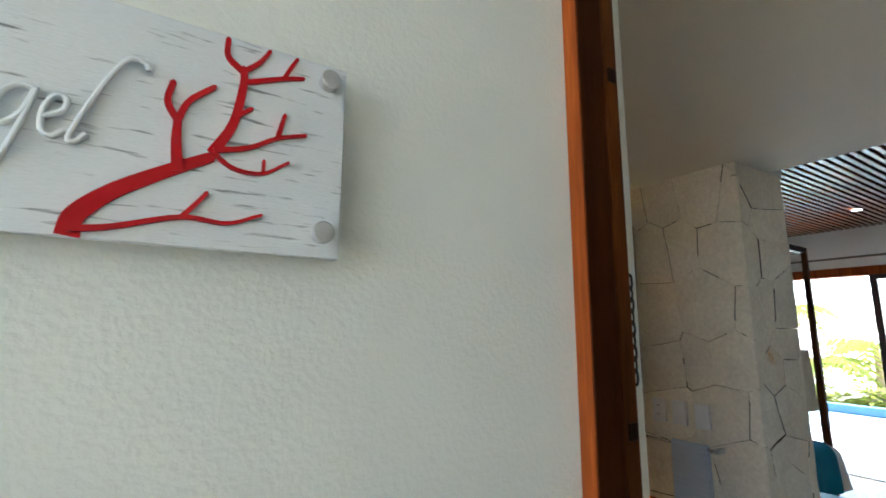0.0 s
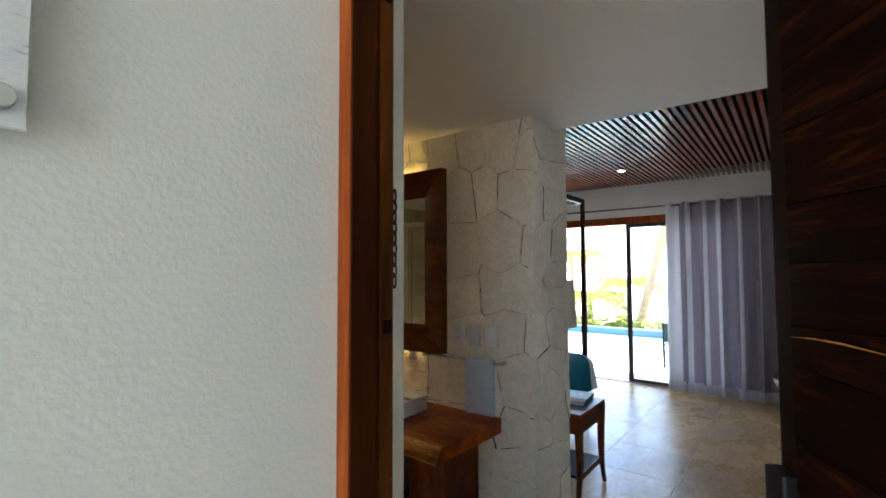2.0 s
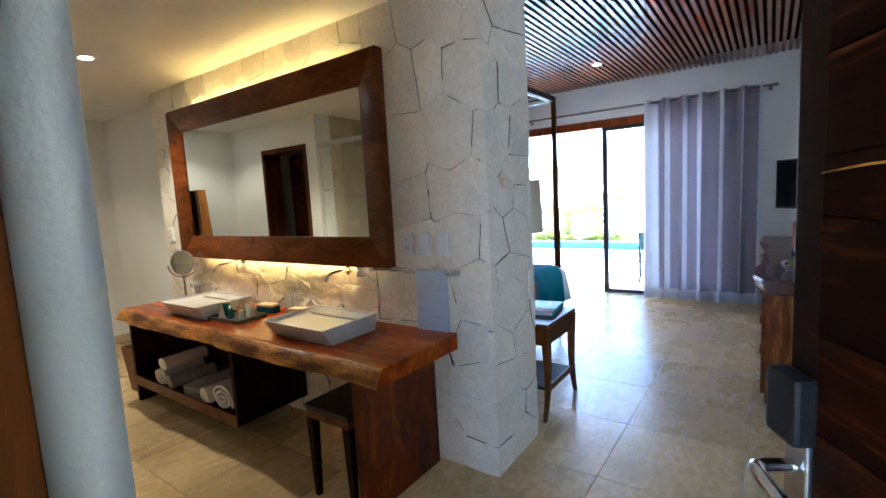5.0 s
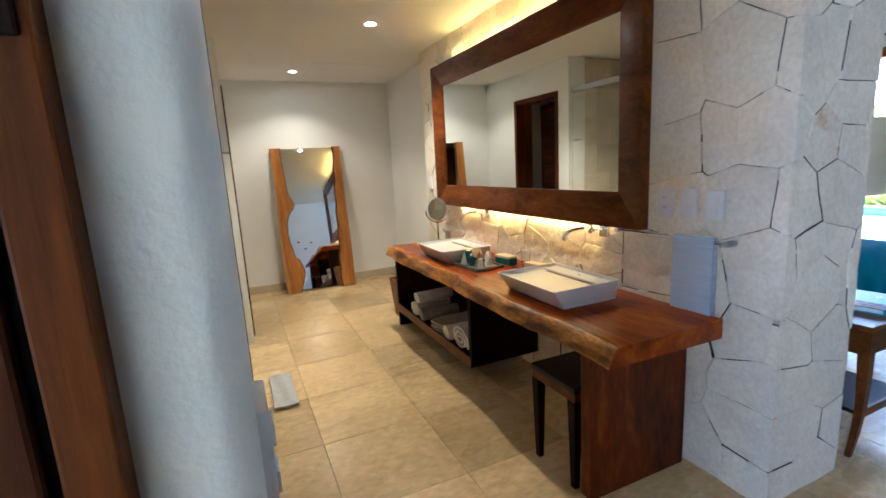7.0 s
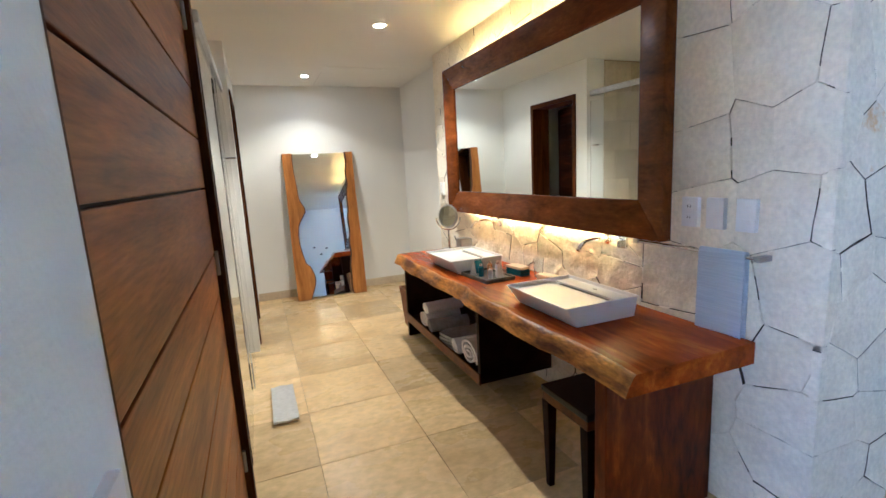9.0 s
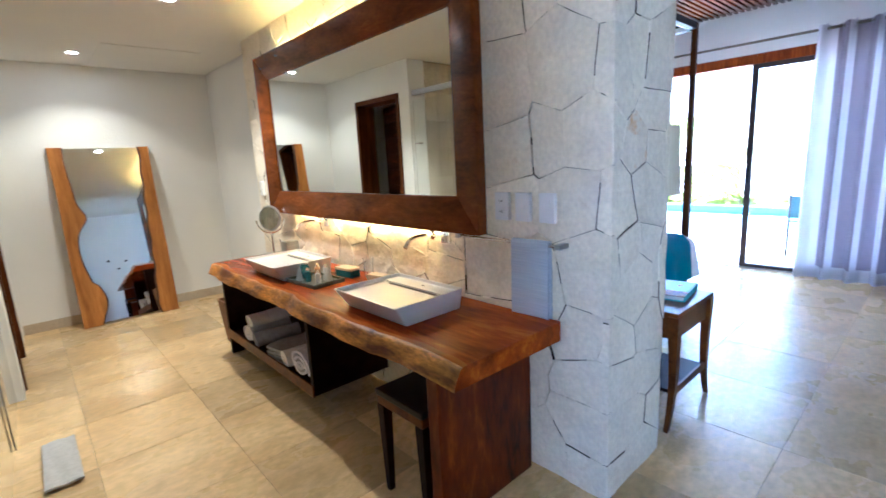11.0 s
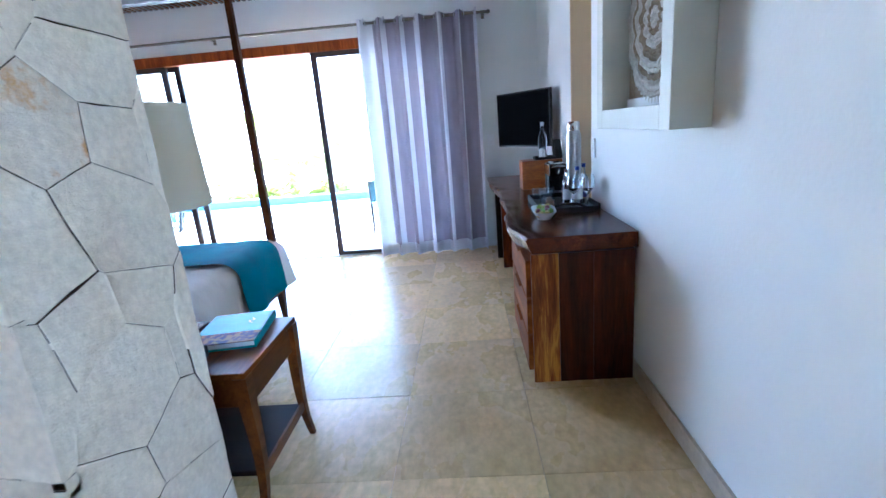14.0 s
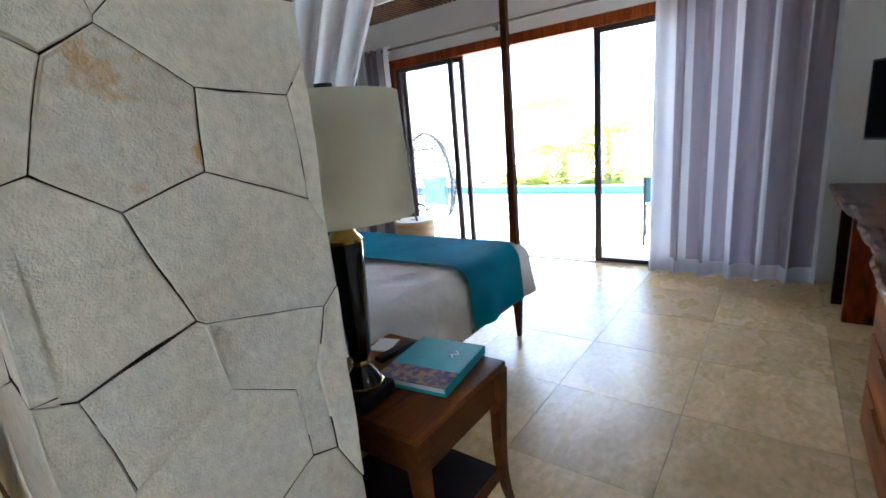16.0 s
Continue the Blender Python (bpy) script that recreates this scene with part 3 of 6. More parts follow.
# ---- floor tiles ----
def lay_tiles(size, x0, y0, columns, rows, left, right, front, back):
    """Square tiles on a grid from (x0, y0), cut at the bounds."""
    made = {}
    for i in range(columns):
        for j in range(rows):
            xa, xb = max(x0 + i * size, left), min(x0 + (i + 1) * size, right)
            ya, yb = max(y0 + j * size, front), min(y0 + (j + 1) * size, back)
            if xb - xa < 0.02 or yb - ya < 0.02:
                continue
            key = (round(xb - xa, 3), round(yb - ya, 3))
            if key not in made:
                made[key] = bpy.data.meshes.new("tile")
                bm = cubes((0.001, key[0] - 0.001, 0.001, key[1] - 0.001, -0.012, 0.0), bev=0.001)
                bm.to_mesh(made[key])
                bm.free()
                made[key].materials.append(TRAVERTINE)
            shared_piece("tile", made[key], floor, pose(xa, ya, 0))


lay_tiles(0.597, 4.025 - 6 * 0.597, 0.168 - 0.597, 11, 10, 0.67, 7.0, -0.42, 1.362)
lay_tiles(0.597, 4.025 - 3 * 0.597, 0.168 + 2 * 0.597, 8, 7, 2.608, 7.0, 1.362, 5.3)
lay_tiles(0.552, 1.113 - 0.552 * 3, 1.362, 8, 9, -0.5, 2.608, 1.362, BATH_N)

# ---- entrance ----
jamb = thing("door_frame", "reddish cedar door frame with a dark rebate", "door frame", 0.693, SIGN_WALL, 0, kind="structure")
# added lining: its orange carries the outside light on the post's side; front stained darker
part("side_lining", cubes((0.0, 0.003, -0.024, 0.0, 0, 2.24), bev=0.001), WOOD_JAMB, jamb, "orange-red side of the post, outside light put into its colour")
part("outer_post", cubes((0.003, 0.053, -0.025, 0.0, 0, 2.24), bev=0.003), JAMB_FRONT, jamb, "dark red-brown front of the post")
# groove is not cut deep; its shade is put in as a black strip
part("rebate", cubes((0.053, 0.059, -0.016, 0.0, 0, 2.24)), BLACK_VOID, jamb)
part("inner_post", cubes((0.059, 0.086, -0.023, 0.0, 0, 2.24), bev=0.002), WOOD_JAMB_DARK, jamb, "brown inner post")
for z in (0.5, 1.455, 1.95):
    part("wood_plug", cubes((0.064, 0.081, -0.025, -0.0228, z, z + 0.022), bev=0.002), WOOD_DARK, jamb, "round dark plug")
part("hinge_post", cubes((0.0, 0.09, -0.94, -0.912, 0, 2.24), bev=0.003), WOOD_JAMB_DARK, jamb)
part("header", cubes((0.0, 0.09, -0.912, -0.008, 2.205, 2.24), bev=0.003), WOOD_JAMB_DARK, jamb)

guard = thing("door_guard", "dark twisted chain door guard hanging on the door frame", "door chain", 0.788, SIGN_WALL - 0.012, 1.60)
for i in range(9):
    ring = [(0.006 * math.cos(t) * (1 if i % 2 else 0.3), -0.004 + 0.005 * math.cos(t) * (0.3 if i % 2 else 1), 0.011 * math.sin(t) + 0.06 - i * 0.016) for t in [2 * math.pi * q / 10 for q in range(11)]]
    part("link", tube(ring, 0.0017, 6), BLACK_PLASTIC, guard, smooth=True)

# the open door: horizontal hardwood planks in a dark stile frame
DOOR_W, DOOR_H = 0.895, 2.195
door = thing("entrance_door", "dark hardwood plank door standing open into the room", "door", 0.765, -0.385, 0.006, 28.9)
part("stile", cubes((DOOR_W - 0.058, DOOR_W, -0.022, 0.018, 0, DOOR_H), bev=0.002), WOOD_DARK, door)
part("stile", cubes((0.0, 0.058, -0.022, 0.018, 0, DOOR_H), bev=0.002), WOOD_DARK, door)
part("core", cubes((0.058, DOOR_W - 0.058, -0.016, 0.012, 0, DOOR_H)), WOOD_DARK, door)
random.seed(11)
edges = [0.0]
while edges[-1] < DOOR_H - 0.09:
    edges.append(edges[-1] + random.uniform(0.10, 0.16))
edges[-1] = DOOR_H
tilt = 0.0
for n, (a, b) in enumerate(zip(edges, edges[1:])):
    t0 = 0 if n == 0 else tilt
    tilt = random.uniform(-0.02, 0.02) if b < DOOR_H else 0
    x0, x1 = 0.0605, DOOR_W - 0.0605
    outline = [(x0, a + t0 + 0.0015), (x1, a - t0 + 0.0015), (x1, b - tilt - 0.0015), (x0, b + tilt - 0.0015)]
    part("plank", prism(outline, 0.012, 0.0205 + random.uniform(0, 0.002), bev=0.0018, axis="y"), WOOD_DOOR, door)
sap = [(0.0605 + i * 0.0775, 1.430 - 0.003 * i + 0.005 * math.sin(i * 0.9)) for i in range(11)]
part("sapwood_line", prism([(x, z + 0.0014 + 0.0012 * math.sin(x * 20)) for x, z in sap] + [(x, z - 0.001) for x, z in sap[::-1]], 0.02, 0.0236, axis="y"), LIVE_EDGE, door, "pale natural sapwood crack between two planks")
peep = part("peephole", lathe([(0.013, 0), (0.013, 0.003), (0.010, 0.004), (0.008, 0.0015), (0.0, 0.0015)], 20, cap=False), CHROME, door, "round chrome peephole", True)
peep.matrix_basis = pose(0.505, 0.021, 1.595, -90)
lock = part("lock", cubes((DOOR_W - 0.066, DOOR_W + 0.004, 0.018, 0.052, 1.02, 1.12), bev=0.008), BLACK_PLASTIC, door, "black electronic card lock with a steel lever")
part("plate", cubes((DOOR_W - 0.056, DOOR_W - 0.006, 0.018, 0.028, 0.80, 1.025), bev=0.003), STEEL, lock)
part("lever", tube(spline([(DOOR_W - 0.03, 0.03, 0.975), (DOOR_W - 0.03, 0.075, 0.975), (DOOR_W - 0.05, 0.086, 0.975), (DOOR_W - 0.10, 0.084, 0.965), (DOOR_W - 0.14, 0.07, 0.94)]), 0.011, 10), CHROME, lock, smooth=True)

# the room sign: brushed silver board, red coral, raised white letters
SIGN_Y = SIGN_WALL - 0.025
sign = thing("room_sign", "brushed silver-white sign board with a red coral branch", "sign", -0.002, SIGN_Y, 1.746)
sign.matrix_basis = pose(-0.002, SIGN_Y, 1.746) @ Matrix.Scale(1.106, 4)
SIGN_MAT = mat("worn_silver_board", (0.66, 0.67, 0.68), (0.20, 0.205, 0.21), 22, 0.42, 0.15, 120, metal=0.15, stretch=(1.0, 1, 9), contrast=(0.60, 0.70), fine=0.05, detail=12)
part("board", cubes((-0.33, 0.331, -0.004, 0.004, -0.0815, 0.0815), bev=0.0008), SIGN_MAT, sign)
for z in (-0.062, 0.0665):
    for x in (-0.312, 0.316):
        s = part("standoff", lathe([(0.0065, -0.025), (0.0065, 0.004), (0.0085, 0.004), (0.0085, 0.011), (0.0078, 0.012), (0, 0.012)], 20, cap=False), STEEL, sign, smooth=True)
        s.matrix_basis = pose(x, 0, z, 90)
RED = mat("red_enamel", (0.44, 0.004, 0.009), (0.38, 0.004, 0.008), 20, 0.35, spec=0.2)
bm = bmesh.new()
F = 0.55
for n_stroke, (pts, r0, r1) in enumerate((([(0.160, -0.0812), (0.163, -0.067), (0.181, -0.049), (0.210, -0.030), (0.234, -0.016)], 0.0095, 0.0055),
                    ([(0.234, -0.013), (0.246, 0.012), (0.251, 0.045), (0.25, 0.058)], 0.0055, 0.0035), ([(0.25, 0.055), (0.239, 0.064), (0.238, 0.078)], 0.0035, 0.0028),
                    ([(0.25, 0.055), (0.261, 0.066), (0.268, 0.078)], 0.003, 0.0022), ([(0.25, 0.046), (0.279, 0.058), (0.295, 0.063)], 0.003, 0.002),
                    ([(0.28, 0.059), (0.284, 0.068), (0.289, 0.078)], 0.0025, 0.002), ([(0.247, 0.018), (0.252, 0.022), (0.258, 0.027)], 0.003, 0.002),
                    ([(0.214, -0.030), (0.2115, -0.010), (0.211, 0.007)], 0.0055, 0.0038), ([(0.211, 0.006), (0.204, 0.018), (0.206, 0.033)], 0.0035, 0.003),
                    ([(0.211, 0.006), (0.217, 0.022), (0.232, 0.037)], 0.0035, 0.0025), ([(0.235, -0.011), (0.258, -0.004), (0.278, 0.008), (0.299, 0.015)], 0.003, 0.0018),
                    ([(0.278, 0.008), (0.280, 0.018), (0.282, 0.028)], 0.003, 0.002), ([(0.235, -0.013), (0.249, -0.022), (0.269, -0.022), (0.287, -0.01)], 0.0024, 0.0016),
                    ([(0.269, -0.022), (0.2692, -0.017), (0.269, -0.012)], 0.002, 0.0016), ([(0.16, -0.077), (0.182, -0.073), (0.219, -0.062), (0.247, -0.063), (0.27, -0.054)], 0.0032, 0.0016),
                    ([(0.219, -0.062), (0.226, -0.053), (0.233, -0.043)], 0.0026, 0.002))):
    line = spline([(x, -0.0045, z) for x, z in pts], 6)
    k = len(line) - 1
    lo, hi = [], []
    for i, p in enumerate(line):
        d = line[min(i + 1, k)] - line[max(i - 1, 0)]
        nrm = Vector((-d.z, 0, d.x)).normalized() * 0.68 * (r0 + (r1 - r0) * i / k)
        lo.append(p + nrm)
        hi.append(p - nrm)
    tip = [line[-1] + (line[-1] - line[-2]).normalized() * 0.68 * r1]
    outline = [(p.x, p.z) for p in lo + tip + hi[::-1]]
    prism(outline, -0.0058 - 0.00012 * n_stroke, -0.0042, bm, axis="y")
part("coral", bm, RED, sign, "glossy red coral branch")
LETTER = mat("raised_white_letters", (0.74, 0.75, 0.76), (0.7, 0.71, 0.72), 20, 0.4)
for pts in ([(0.191, 0.036), (0.189, 0.041), (0.180, 0.041), (0.170, 0.024), (0.160, -0.002), (0.1545, -0.020), (0.158, -0.022), (0.163, -0.016)],
            [(0.140, -0.010), (0.150, -0.004), (0.151, 0.004), (0.146, 0.005), (0.141, -0.004), (0.141, -0.017), (0.146, -0.021), (0.152, -0.016)],
            [(0.137, 0.006), (0.130, 0.008), (0.122, 0.002), (0.118, -0.012), (0.123, -0.018), (0.131, -0.010), (0.136, 0.006), (0.130, -0.022), (0.124, -0.040), (0.116, -0.044), (0.112, -0.036)]):
    part("letter", tube(spline([(x, -0.007, z) for x, z in pts], 8), 0.0019, 8), LETTER, sign, "raised white script letter", True)

# ---- bathroom ----
# live-edge vanity
random.seed(21)


def wavy(t, a=1.0, ph=0.0):
    return a * (0.018 * math.sin(5.1 * t + ph) + 0.010 * math.sin(11.7 * t + 1.3 + ph) + 0.005 * math.sin(27 * t + 0.4))


vanity = thing("vanity", "long reddish live-edge hardwood washstand on a slab leg", "vanity", 0, 0, 0)
N = 60
bm = bmesh.new()
rows = []
for i in range(N + 1):
    y = 1.345 + (3.90 - 1.345) * i / N
    tip = 1.945 + wavy(y, 0.5) + 0.008 * noise.noise(Vector((0, y * 14, 0)))
    f = tip + 0.040 + 0.012 * noise.noise(Vector((4, y * 4, 0)))
    sap = 0.035 + 0.030 * noise.noise(Vector((5, y * 3.1, 0))) + 0.012 * noise.noise(Vector((6, y * 11, 0)))
    rows.append([(2.525, y, 0.735), (f + sap, y, 0.735), (f + 0.006, y, 0.735), (f - 0.004 + 0.005 * noise.noise(Vector((1, y * 20, 0))), y, 0.728),
                 (tip + 0.016 + 0.008 * noise.noise(Vector((2, y * 17, 0))), y, 0.698), (tip, y, 0.664), (2.525, y, 0.655)])
vs = [[bm.verts.new(p) for p in r] for r in rows]
k = len(rows[0])
for a, b in zip(vs, vs[1:]):
    for j in range(k):
        fc = bm.faces.new((a[j], b[j], b[(j + 1) % k], a[(j + 1) % k]))
        fc.material_index = 1 if j in (2, 3, 4) else 2 if j == 1 else 0
bm.faces.new(vs[0])
bm.faces.new(vs[-1][::-1])
part("slab", bm, [WOOD_RED, LIVE_EDGE, SAP_TOP], vanity, "glossy reddish slab with a rough pale live edge", True, 50)
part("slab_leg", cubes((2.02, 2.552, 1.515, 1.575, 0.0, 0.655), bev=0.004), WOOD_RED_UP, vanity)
shelf = part("shelf_board", cubes((2.06, 2.552, 2.635, 3.965, 0.14, 0.175)), WOOD_DARK, vanity, "dark open shelf under the slab")
part("side_panel", cubes((2.06, 2.552, 2.60, 2.635, 0.14, 0.655), bev=0.002), WOOD_DARK, vanity)
part("side_panel", cubes((2.06, 2.552, 3.965, 4.0, 0.0, 0.655), bev=0.002), WOOD_DARK, vanity)
part("back_panel", cubes((2.535, 2.552, 2.635, 3.965, 0.175, 0.655)), WOOD_DARK, vanity)
part("shelf_edge", cubes((2.05, 2.06, 2.60, 4.0, 0.135, 0.205), bev=0.002), WOOD_TABLE, shelf)


def rolled_towel(x, y, z, length, r, turn, material, label):
    t = thing("rolled_towel", label, "towel", x, y, z, turn, "towels on the shelf")
    turns, n = 2.6, 80
    bm = bmesh.new()

    def sp(u, v):
        a = u * turns * 2 * math.pi
        rr = 0.015 + (r - 0.015) * u
        wob = 1 + 0.05 * math.sin(a * 2 + 3 * v) + 0.30 * noise.noise(Vector((a * 0.7, v * 3, y * 9)))
        return (length * (v - 0.5) * (1 + 0.03 * math.sin(a)), rr * math.cos(a) * wob, r * 0.95 + rr * math.sin(a) * 0.92)

    grid_sheet(sp, n, 12, 0.014, bm)
    part("roll", bm, material, t, smooth=True)
    return t


rolled_towel(2.22, 3.62, 0.176, 0.30, 0.075, 8, TOWEL_WHITE, "white towel rolled up on the dark shelf")
rolled_towel(2.22, 3.46, 0.176, 0.30, 0.062, -6, TOWEL_GREY, "grey towel rolled up on the dark shelf")
rolled_towel(2.22, 3.55, 0.30, 0.30, 0.055, 3, TOWEL_WHITE, "white towel rolled on top of others")
rolled_towel(2.22, 2.80, 0.176, 0.30, 0.10, 6, TOWEL_WHITE, "thick white towel rolled on the dark shelf")
rolled_towel(2.22, 2.99, 0.176, 0.30, 0.065, -5, TOWEL_WHITE, "white towel rolled beside the shelf end")
ft = thing("folded_towel", "grey and white towels folded on the dark shelf", "towel", 2.26, 3.15, 0.176, 10)
bm = bmesh.new()
for i in range(4):
    grid_sheet(lambda u, v, i=i: (-0.18 + 0.36 * u, -0.13 + 0.26 * v, 0.012 + i * 0.024 + 0.008 * math.sin(6 * u + i) * math.sin(5 * v)), 14, 10, 0.018, bm)
part("fold", bm, TOWEL_GREY, ft, smooth=True)


def basin(y):
    b = thing("basin", "white rectangular porcelain vessel basin on the slab", "washbasin", 2.22, y, 0.735, 0, "basins on the vanity")
    bm = bmesh.new()
    levels = [(0.150, 0.218, 0.0, 0.027), (0.152, 0.220, 0.004, 0.025), (0.183, 0.231, 0.084, 0.002), (0.186, 0.234, 0.090, 0.0), (0.183, 0.231, 0.092, 0.0), (0.180, 0.228, 0.091, 0.0), (0.177, 0.225, 0.078, 0.0), (0.168, 0.216, 0.070, 0.0)]
    rings = []
    for hx, hy, z, ox in levels:
        ring = []
        r = min(hx, hy) * 0.06
        for cx, cy, a0 in ((1, 1, 0), (-1, 1, 90), (-1, -1, 180), (1, -1, 270)):
            for q in range(4):
                a = radians(a0 + 30 * q)
                ring.append(bm.verts.new((ox + cx * (hx - r) + r * math.cos(a), cy * (hy - r) + r * math.sin(a), z)))
        rings.append(ring)
    for a, c in zip(rings, rings[1:]):
        for i in range(16):
            bm.faces.new((a[i], a[(i + 1) % 16], c[(i + 1) % 16], c[i]))
    bm.faces.new(rings[0][::-1])
    bm.faces.new(rings[-1])
    part("bowl", bm, PORCELAIN, b, smooth=True, angle=30)
    part("tap_deck", cubes((0.092, 0.170, -0.215, 0.215, 0.068, 0.078), bev=0.003), PORCELAIN, b)
    # slot is not cut: its shade is a dark strip on the bottom
    part("drain_slot", cubes((0.074, 0.090, -0.17, 0.17, 0.0704, 0.0716)), mat("slot_shadow", (0.06, 0.06, 0.06), None, rough=0.4), b)
    part("overflow_mark", cubes((0.13, 0.137, -0.03, -0.01, 0.0782, 0.0788)), BLACK_PLASTIC, b)
    return b


basin(1.99)
basin(3.14)


def wall_spout(y):
    s = thing("wall_faucet", "chrome wall spout with a lever plate above the basin", "faucet", 2.572, y, 1.005, 0, "faucets over the basins")
    part("spout", tube(spline([(0.0, 0.0, 0.0), (-0.08, 0.0, 0.004), (-0.15, 0, -0.005), (-0.185, 0, -0.04)], 6), 0.011, 10), CHROME, s, smooth=True)
    part("plate", cubes((-0.012, 0.004, -0.13, -0.07, -0.032, 0.032), bev=0.003), CHROME, s)
    part("lever", cubes((-0.075, -0.012, -0.108, -0.092, 0.004, 0.016), bev=0.003), CHROME, s)
    rose = part("rose", lathe([(0.026, 0), (0.026, 0.008), (0.02, 0.011)], 20), CHROME, s, smooth=True)
    rose.matrix_basis = pose(0, 0, 0, 0, -90)
    return s


wall_spout(2.13)
wall_spout(3.33)

# framed mirror lit from behind
mirror = thing("wall_mirror", "wide mirror in a broad mahogany frame, lit from behind", "mirror", 2.528, 2.845, 1.613)
OUT_Y, OUT_Z, IN_Y, IN_Z = 1.12, 0.567, 0.965, 0.40
for nm, pts in (("rail", [(-OUT_Y, -OUT_Z), (OUT_Y, -OUT_Z), (IN_Y, -IN_Z), (-IN_Y, -IN_Z)]), ("rail", [(-OUT_Y, OUT_Z), (OUT_Y, OUT_Z), (IN_Y, IN_Z), (-IN_Y, IN_Z)]),
                ("upright", [(-OUT_Y, -OUT_Z), (-OUT_Y, OUT_Z), (-IN_Y, IN_Z), (-IN_Y, -IN_Z)]), ("upright", [(OUT_Y, -OUT_Z), (OUT_Y, OUT_Z), (IN_Y, IN_Z), (IN_Y, -IN_Z)])):
    bm = bmesh.new()
    back, front = [], []
    for y, z in pts:
        inner = abs(y) < OUT_Y - 0.01
        back.append(bm.verts.new((0.012, y, z)))
        front.append(bm.verts.new((-0.048 if not inner else -0.022, y, z)))
    bm.faces.new(back)
    bm.faces.new(front[::-1])
    for i in range(4):
        bm.faces.new((back[i], back[(i + 1) % 4], front[(i + 1) % 4], front[i]))
    bmesh.ops.bevel(bm, geom=bm.edges[:], offset=0.006, segments=3, profile=0.6, affect="EDGES")
    part(nm, bm, WOOD_FRAME, mirror, smooth=True)
part("glass", cubes((-0.012, -0.006, -IN_Y - 0.01, IN_Y + 0.01, -IN_Z - 0.01, IN_Z + 0.01)), MIRROR, mirror, "clear mirror glass")
# added baffle: shades the basins from the bottom strip
part("led_baffle", cubes((0.007, 0.0115, -0.88, 0.88, -OUT_Z - 0.012, -OUT_Z + 0.004)), WOOD_DARK, mirror, "added dark lip that keeps the strip light off the basins")
part("led_strip", cubes((0.013, 0.021, -0.85, 0.85, OUT_Z - 0.020, OUT_Z - 0.012)), LED_WARM, mirror, "warm LED strip behind the top edge")
part("led_strip", cubes((0.013, 0.021, -0.85, 0.85, -OUT_Z + 0.012, -OUT_Z + 0.020)), LED_WARM, mirror, "warm LED strip behind the bottom edge")


def switch_plate(y, kind, x=2.570, z=1.17, rz=0):
    s = thing("switch_plate", "white plastic " + kind + " plate on the wall", "switch", x, y, z, rz, "wall plates")
    part("plate", cubes((-0.010, 0.012, -0.036, 0.036, -0.059, 0.059), bev=0.003), WHITE_PLASTIC, s)
    if kind == "socket":
        for dz in (-0.022, 0.022):
            o = part("outlet", cubes((-0.0125, -0.0095, -0.015, 0.015, dz - 0.016, dz + 0.016), bev=0.001), WHITE_PLASTIC, s)
            part("slot", cubes((-0.0132, -0.0122, -0.007, -0.005, dz - 0.004, dz + 0.006), (-0.0132, -0.0122, 0.005, 0.007, dz - 0.004, dz + 0.006)), BLACK_PLASTIC, o)
    else:
        n = 1 if kind == "single switch" else 2
        for q in range(n):
            dz = 0 if n == 1 else (-0.024 + 0.048 * q)
            part("rocker", cubes((-0.0135, -0.0095, -0.016, 0.016, dz - 0.011, dz + 0.011), bev=0.0015), WHITE_PLASTIC, s)
    return s


switch_plate(1.66, "socket")
switch_plate(1.55, "single switch")
switch_plate(1.43, "double switch")
switch_plate(0.655, "double switch", PIER, 1.13, 180)
switch_plate(0.655, "single switch", PIER, 0.99, 180)
switch_plate(4.30, "socket", 2.570, 1.22)

bar = thing("towel_bar", "slim chrome towel bar on the stone wall", "towel bar", 2.572, 1.62, 1.03)
part("rod", tube([(-0.05, -0.28, 0), (-0.05, 0.28, 0)], 0.007, 10), CHROME, bar, smooth=True)
for y in (-0.272, 0.272):
    part("bracket", cubes((-0.062, 0.0, y - 0.012, y + 0.012, -0.010, 0.010), bev=0.003), STEEL, bar)
towel = thing("hand_towel", "pale blue finely striped towel hanging on the bar", "towel", 2.522, 1.48, 1.04)


def hang(u, v):
    s = v * 0.70
    y = -0.088 + 0.176 * u
    wave = 0.004 * math.sin(5 * u + 1.5 * v)
    if s < 0.34:
        return (-0.013 - 0.016 * (1 - s / 0.34) * 0 + wave - 0.004 * (0.34 - s), y * (1 + 0.06 * (0.34 - s)), -0.34 + s)
    if s < 0.37:
        a = (s - 0.34) / 0.03 * math.pi
        return (-0.013 * math.cos(a) + wave * (1 - a / math.pi), y, 0.010 * math.sin(a))
    return (0.013 + 0.004, y * (1 + 0.04 * (s - 0.37)), -(s - 0.37))


part("cloth", grid_sheet(hang, 14, 60, 0.004), TOWEL_BLUE, towel, smooth=True)

# magnifying mirror on a stand
mag = thing("makeup_mirror", "round chrome magnifying mirror on a stand", "mirror", 2.42, 3.84, 0.735)
part("base", lathe([(0.06, 0), (0.06, 0.01), (0.02, 0.016), (0.008, 0.022), (0.008, 0.16)], 24), CHROME, mag, smooth=True)
part("fork", tube([(0.085 * math.cos(a), -0.053 * math.cos(a), 0.27 - 0.10 * math.sin(a) - 0.005) for a in [math.pi * q / 16 for q in range(17)]], 0.006, 8), CHROME, mag, smooth=True)
disc = part("rim", lathe([(0.092, -0.012), (0.098, 0), (0.092, 0.012), (0.085, 0.012)], 32, cap=False), STEEL, mag, smooth=True)
disc.matrix_basis = pose(0, 0, 0.275, 0, -84, 30)
